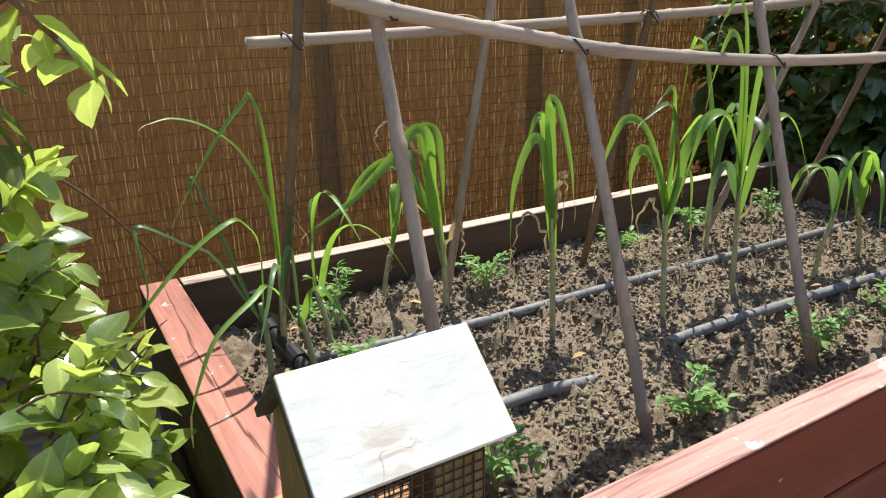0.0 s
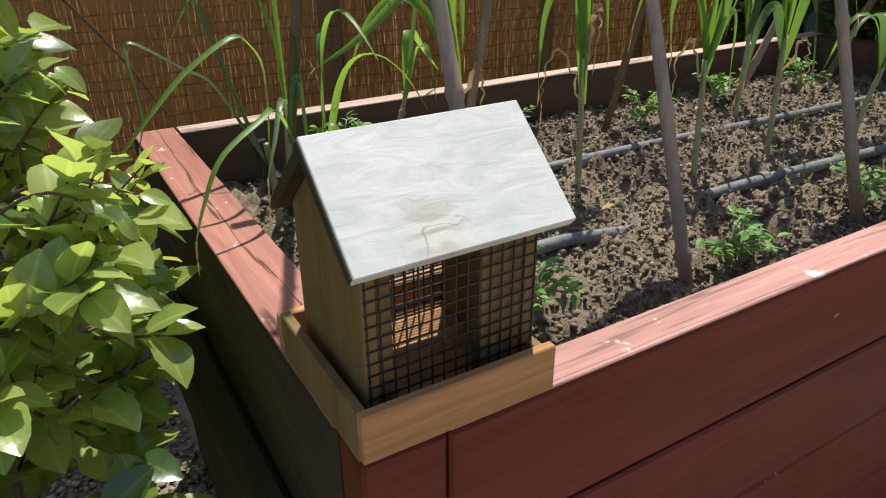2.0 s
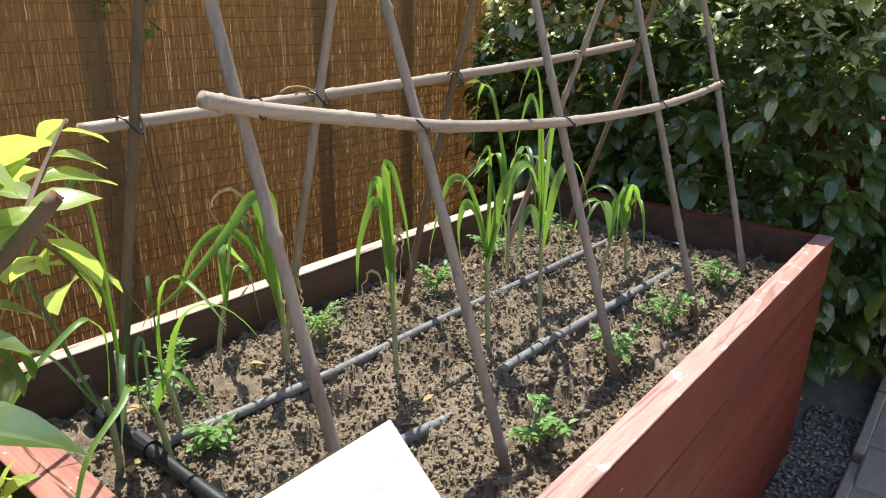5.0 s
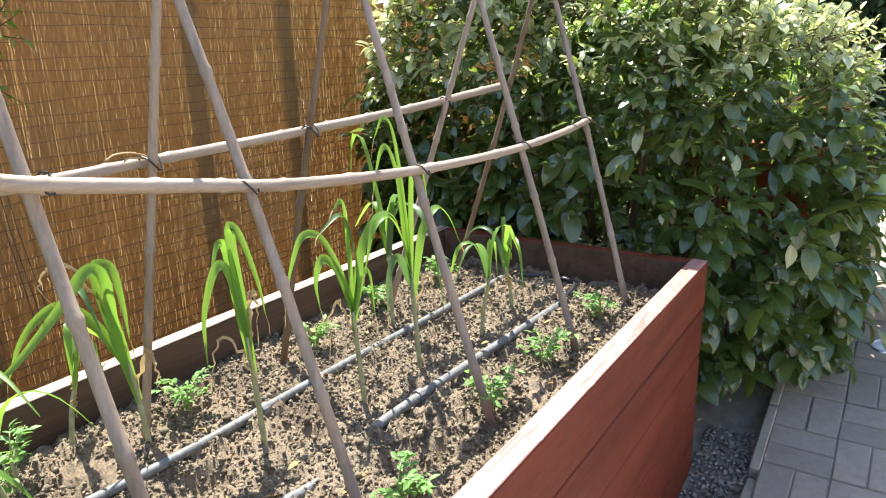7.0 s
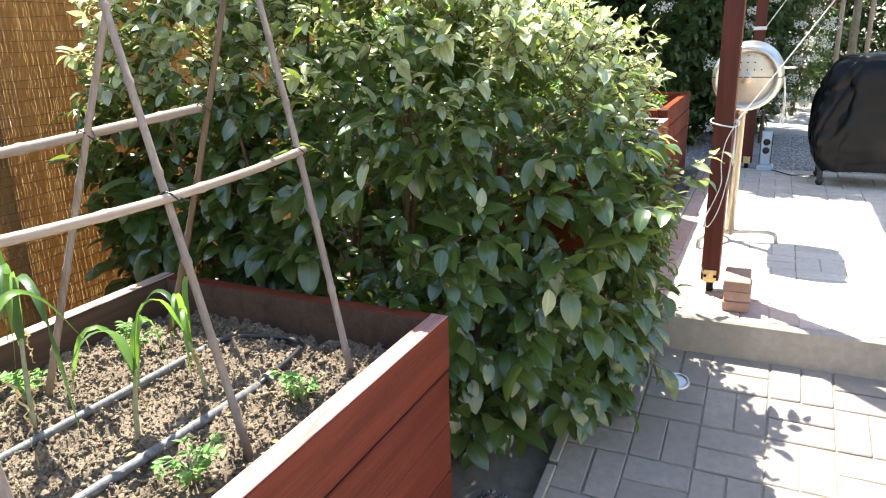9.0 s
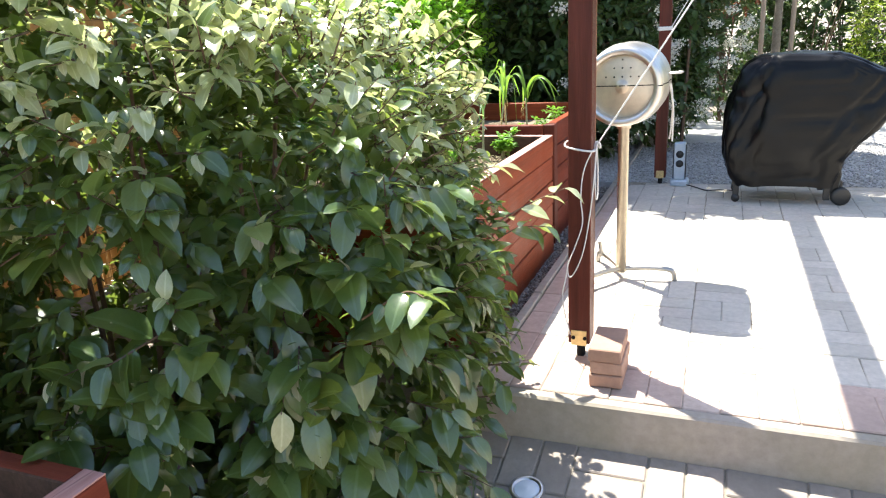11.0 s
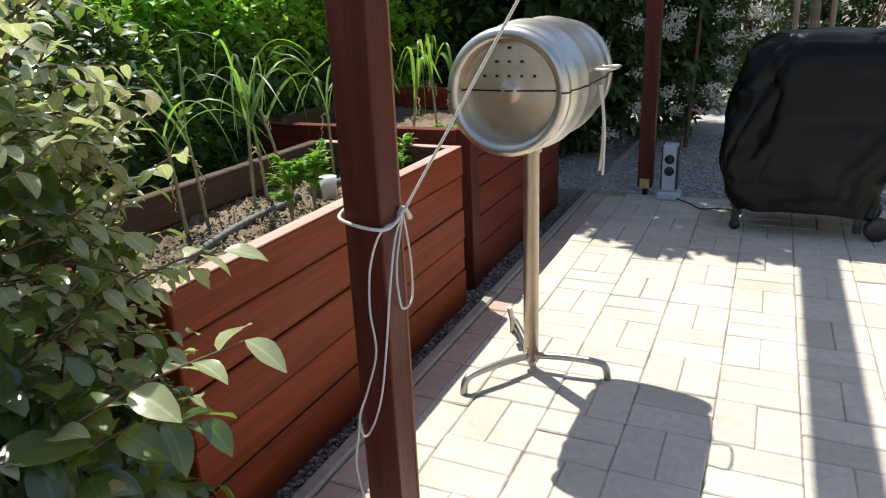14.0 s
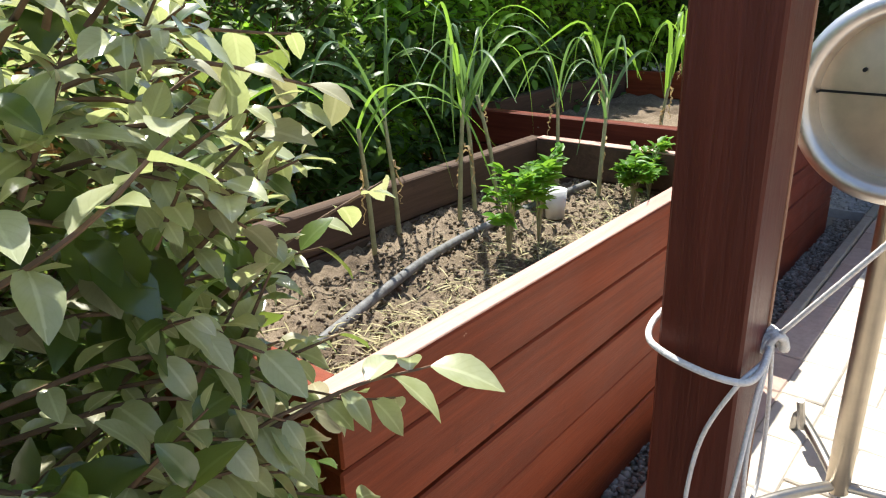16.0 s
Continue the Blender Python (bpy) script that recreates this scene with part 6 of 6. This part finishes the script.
# outdoor power pillar
pillar = thing("power_pillar", (8.24, 0.415, 0), "pale plastic outdoor power pillar with dark sockets", "power outlet")
part("foot", box(8.17, 8.32, 0.345, 0.485, -0.003, 0.05, 0.012), M_WHITEP, pillar)
part("column", box(8.20, 8.29, 0.375, 0.462, 0.05, 0.345, 0.006), M_WHITEP, pillar)
for y in (0.372, 0.465):
    part("side_strip", box(8.196, 8.285, y - 0.0025, y + 0.0025, 0.06, 0.33, 0.001), M_BLACKP, pillar, "black side strip")
for z in (0.18, 0.255):
    part("socket", lathe([(0.0, 0.0), (0.0, 0.027), (0.006, 0.030), (0.006, 0.0)], (8.193, 0.418, z), (1, 0, 0), 20), M_BLACKP, pillar, "round dark socket", True)
cable = thing("black_cable", (8.1, 0.2, 0), "thin black cable lying on the paving", "cable")
part("sheath", tube(curve_pts([(8.2, 0.40, 0.02), (8.12, 0.28, 0.008), (8.02, 0.20, 0.007), (8.06, 0.08, 0.007), (8.0, -0.02, 0.01)], 24), 0.005, 6), M_BLACKP, cable, "", True)

# recessed path light
LZ = low_z(4.27)
light = thing("path_light", (4.27, 0.66, LZ), "round recessed path light with frosted glass", "path light")
part("ring", lathe([(0.0, 0.042), (0.006, 0.044), (0.008, 0.052), (0.004, 0.058), (-0.01, 0.058)], (4.27, 0.66, LZ + 0.003), (-0.19, 0, 1), 32), M_RING, light, "", True)
part("lens", lathe([(0.0, 0.0), (-0.003, 0.03), (-0.008, 0.0425)], (4.27, 0.66, LZ + 0.012), (-0.19, 0, 1), 28), M_GLASSLAMP, light, "frosted glass lens", True)

# ---------------------------------------------------------------- gravel, paths, planting behind
rg = np.random.default_rng(77)


def stone_field(name, x0, x1, y0, y1, z, n, lo, hi, mat, label, zf=None):
    px, py = rg.uniform(x0, x1, n), rg.uniform(y0, y1, n)
    pz = np.array([zf(a) for a in px]) if zf else np.full(n, z)
    g = stones(rg, np.stack([px, py, pz + rg.uniform(-0.002, 0.006, n)], 1), lo, hi, 0.6)
    return tagged(fast_mesh(name, g, mat), label, "gravel", "", "stuff")


stone_field("strip_gravel", 4.75, 8.3, 0.95, 1.08, -0.055, 4200, 0.007, 0.016, M_STONES, "dark grey gravel between the edging and the bed")
stone_field("path_gravel", 0.8, 3.5, 1.04, 1.27, 0, 3200, 0.006, 0.016, M_STONES, "dark grey gravel along the raised bed", lambda x: low_z(x) - 0.05)
stone_field("chip_mulch", -0.6, 0.74, 0.7, 2.95, 0, 11000, 0.006, 0.017, M_CHIPS, "brown stone and bark mulch under the shrub", lambda x: LOW - 0.05)
stone_field("bank_gravel", -1.5, 1.4, 3.06, 3.44, 0, 2600, 0.008, 0.02, M_CHIPS, "gravel on the bank under the fence", lambda x: -0.185)
gravel_bed = setting("gravel_yard", box(8.34, 13.5, -1.75, 4.0, -0.08, -0.012, 0), M_WHITESTONE, "pale crushed stone yard behind the terrace")
stone_field("yard_gravel", 8.36, 10.6, -1.7, 1.6, -0.012, 14000, 0.007, 0.018, M_WHITESTONE, "pale crushed gravel")
setting("lawn", box(11.2, 24, -9, -1.75, -0.08, 0.0, 0), M_GRASSGROUND, "mown green lawn")
n = 9000
gp = np.stack([rg.uniform(11.2, 17, n), rg.uniform(-5.5, -1.75, n), np.zeros(n)], 1)
tagged(fast_mesh("lawn_grass", scatter(leaf_form(3, 0.06, 0.2, 0.3), gp, np.concatenate([rg.normal(0, 0.5, (n, 2)), np.ones((n, 1))], 1), unit(rg, n), rg.uniform(0.05, 0.10, n)), M_GRASS), "short mown grass blades", "grass", "", "stuff")

# last two lumps are an unseen crown, added to shade the gravel yard
VIB = [((9.55, 1.60, 1.75), (0.95, 0.90, 2.1)), ((10.6, 0.95, 1.85), (0.9, 0.85, 2.2)), ((9.35, 2.5, 1.35), (0.8, 0.8, 1.5)), ((10.6, 2.4, 1.4), (1.1, 0.9, 1.5)), ((9.1, 1.45, 3.2), (0.95, 0.95, 0.7)), ((9.9, 0.5, 3.2), (1.0, 0.8, 0.7))]
vib = leafy_mass("flowering_shrub", VIB, 7500, 0.18, 6, 0.105, M_VIB,
                 "large dark evergreen shrub with white blossom clusters", "shrub", 501, LEAF_B, 0.0, 3800)
p, d = blob_points(rg, VIB[:4], 620)
ok = p[:, 2] > 0.35
p, d = p[ok], d[ok]
at = np.repeat(p + d * 0.25, 80, 0) + rg.normal(0, 0.040, (len(p) * 80, 3)) * np.array([1, 1, 0.55])
fast_mesh("blossom", scatter(LEAF_C, at, unit(rg, len(at)), unit(rg, len(at)), rg.uniform(0.016, 0.034, len(at))), M_FLOWER, vib, False, "white blossom clusters")
leafy_mass("red_tipped_shrub", [((13.0, 0.7, 1.3), (0.9, 1.0, 1.7)), ((13.2, 2.2, 1.5), (0.9, 1.0, 1.8))], 1500, 0.2, 6, 0.11, M_VIB, "dark shrub behind the gravel yard", "shrub", 505, LEAF_B, 0.0)
leafy_mass("red_tipped_shrub", [((12.6, 0.15, 1.75), (0.5, 0.5, 0.35))], 160, 0.16, 6, 0.07, M_REDTIP, "shrub with red young shoots", "shrub", 506, LEAF_B, 0.0)
for i, (x, y, r, h) in enumerate(((14.4, -2.5, 1.0, 1.3), (15.0, -4.2, 1.1, 1.4), (14.9, -1.1, 1.0, 1.5), (15.5, -5.9, 1.2, 1.4))):
    leafy_mass("conifer_hedge", [((x, y, h * 0.75), (r, r, h))], 1000, 0.18, 6, 0.075, M_CONIFER if i in (0, 1, 3) else M_VIB, "yellow green clipped conifer hedge" if i != 2 else "dark green evergreen hedge", "hedge", 510 + i, LEAF_C, 0.0)
for i, y in enumerate((2.6, 0.4, -1.8, -4.0, -6.2, -8.4)):
    leafy_mass("boundary_hedge", [((16.6, y, 2.0), (0.9, 1.4, 2.3))], 1100, 0.3, 6, 0.18, M_VIB, "tall dark boundary hedge", "hedge", 530 + i, LEAF_C, 0.0)
tree = thing("young_tree", (12.0, -0.45, 0), "young staked tree with a slim grey trunk", "tree")
part("trunk", tube(curve_pts([(12.0, -0.45, -0.05), (12.02, -0.44, 1.2), (12.0, -0.46, 2.6)], 12), list(np.linspace(0.06, 0.035, 13)), 10), M_LOG, tree, "", True)
crown = [((12.0, -0.45, 2.9), (0.8, 0.8, 0.7))]
p, d = blob_points(rg, crown, 320, inner=0.85)
tw, lf = twigs_with_leaves(rg, p, d, 0.2, 6, 0.08)
fast_mesh("crown", scatter(LEAF_B, *lf), M_CONIFER, tree, True)
fast_mesh("brushwood", tw, M_TWIG, tree)
for k in range(5):
    a = k * 1.256
    part("limb", tube([(12.0, -0.46, 2.3 + 0.06 * k), (12 + 0.4 * math.cos(a), -0.46 + 0.4 * math.sin(a), 2.9)], [0.025, 0.008], 6), M_LOG, tree)
for y in (-0.27, -0.60):
    s = thing("tree_stake", (11.95, y, 0), "pale round timber tree stake", "stake", "stakes beside the young tree")
    part("pole", tube([(11.95, y, -0.1), (11.95, y, 2.0)], 0.028, 10), M_CANE, s)

# unseen rendered wall added behind the walker: closes the yard, bounces light into shade
setting("bounce_wall_south", box(-4.0, 14.0, -5.2, -5.0, -0.6, 2.6, 0.01), M_WALL, "unseen cream rendered wall added to bounce light")
# ---------------------------------------------------------------- paving, piece by piece
rp = random.Random(5)


def paver_meshes(lx, ly, h, mat, n=4):
    out = []
    for i in range(n):
        me = mesh_of("paver", box(-lx / 2, lx / 2, -ly / 2, ly / 2, -h, 0, 0.0042, 0.0022), mat)
        out.append(me)
    return out


terrace = setting("terrace_paving", box(STEP_X + 0.04, STEP_X + 0.06, -4.4, -4.38, -0.05, -0.02, 0), M_PAVER, "sunlit sand coloured clay paving in basket weave")
V = 0.243
long_x = paver_meshes(V - 0.0022, V / 2 - 0.0022, 0.05, M_PAVER)
long_y = paver_meshes(V / 2 - 0.0022, V - 0.0022, 0.05, M_PAVER)
rose_x = paver_meshes(V - 0.0022, V / 2 - 0.0022, 0.05, M_PAVER_R)
rose_half = paver_meshes(V - 0.0022, 0.094, 0.05, M_PAVER_R)
rose_cut = paver_meshes(0.074, V - 0.0022, 0.05, M_PAVER_R)
far_geo = []


def lay(me, x, y, z, parent, tilt=0.0, near=True):
    m = pose(x + rp.uniform(-0.0012, 0.0012), y + rp.uniform(-0.0012, 0.0012), z + rp.uniform(-0.0022, 0.0015), rp.uniform(-0.35, 0.35), rp.uniform(-0.35, 0.35) + tilt, rp.uniform(-0.5, 0.5))
    if near:
        ob = new("paver", me)
        ob.matrix_basis = m
        ob.parent = parent
    else:
        far_geo.append((me, m))


TX0, TY1 = 4.890, 0.683
for i in range(14):
    for j in range(20):
        x, y = TX0 + V * i, TY1 - V * (j + 1)
        near = x < 7.1 and y > -0.75
        for k in (0.25, 0.75):
            if (i + j) % 2 == 0:
                lay(rp.choice(long_x), x + V / 2, y + V * k, 0.0, terrace, 0, near)
            else:
                lay(rp.choice(long_y), x + V * k, y + V / 2, 0.0, terrace, 0, near)
border = setting("terrace_border", box(STEP_X + 0.05, STEP_X + 0.07, 0.80, 0.82, -0.05, -0.03, 0), M_PAVER_R, "rose clay border course along the terrace edges")
for i in range(15):
    lay(rp.choice(rose_half), STEP_X + 0.03 + V * (i + 0.5), 0.852, 0.001, border)
    lay(rp.choice(rose_x if i < 2 else long_x), STEP_X + 0.03 + V * (i + 0.5), 0.744, 0.0, border)
for i in range(40):
    lay(rp.choice(rose_x), STEP_X + 0.03 + V / 2, TY1 - V / 4 - i * V / 2, 0.001, border)
for i in range(20):
    lay(rp.choice(rose_cut), TX0 - 0.038, TY1 - V / 2 - i * V, 0.0, border)


def join_pieces(name, items, mat, label):
    vs, fs = [], []
    for me, m in items:
        o = len(vs)
        vs.extend([m @ v.co for v in me.vertices])
        fs.extend([tuple(q + o for q in p.vertices) for p in me.polygons])
    return tagged(part(name, (vs, fs), mat), label, "paving", "", "stuff")


join_pieces("far_paving", far_geo, M_PAVER, "sand coloured clay pavers further along the terrace")
far_geo.clear()

path = setting("lower_paving", box(3.0, 3.02, -1.4, -1.38, LOW - 0.06, LOW - 0.04, 0), M_PAVER_G, "grey worn pavers on the sloping lower path")
grey_x = paver_meshes(V - 0.005, V / 2 - 0.005, 0.05, M_PAVER_G)
grey_y = paver_meshes(V / 2 - 0.005, V - 0.005, 0.05, M_PAVER_G)
setting("path_bedding", ([(x, y, low_z(x) - 0.007) for x in (0.4, 3.0, STEP_X - 0.02) for y in (-1.8, 1.02)], [(0, 2, 3, 1), (2, 4, 5, 3)]), M_SANDBED, "sand in the joints of the lower paving")
tilt = -math.degrees(math.atan(0.198))
for i in range(18):
    for j in range(12):
        x, y = STEP_X - 0.025 - V * (i + 1), 1.02 - V * (j + 1)
        for s in (0, 1):
            if (i + j) % 2:
                px, py, me = x + V / 2, y + V / 4 + s * V / 2, rp.choice(grey_x)
            else:
                px, py, me = x + V / 4 + s * V / 2, y + V / 2, rp.choice(grey_y)
            lay(me, px, py, low_z(px), path, tilt if px > 3.05 else 0, 2.4 < px and py > -0.9)
join_pieces("far_path_paving", far_geo, M_PAVER_G, "grey pavers of the lower path further off")
for i in range(9):
    x0 = 0.72 + i * 0.42
    if x0 < 4.2:
        xm = x0 + 0.205
        ob = new("path_edge", mesh_of("path_edge", box(-0.205, 0.205, -0.02, 0.02, -0.12, 0.006, 0.005), M_KERB))
        ob.matrix_basis = pose(xm, 1.038, low_z(xm), 0, tilt if xm > 3.1 else 0, 0)
        tagged(ob, "narrow grey concrete path edging", "", "", "structure")
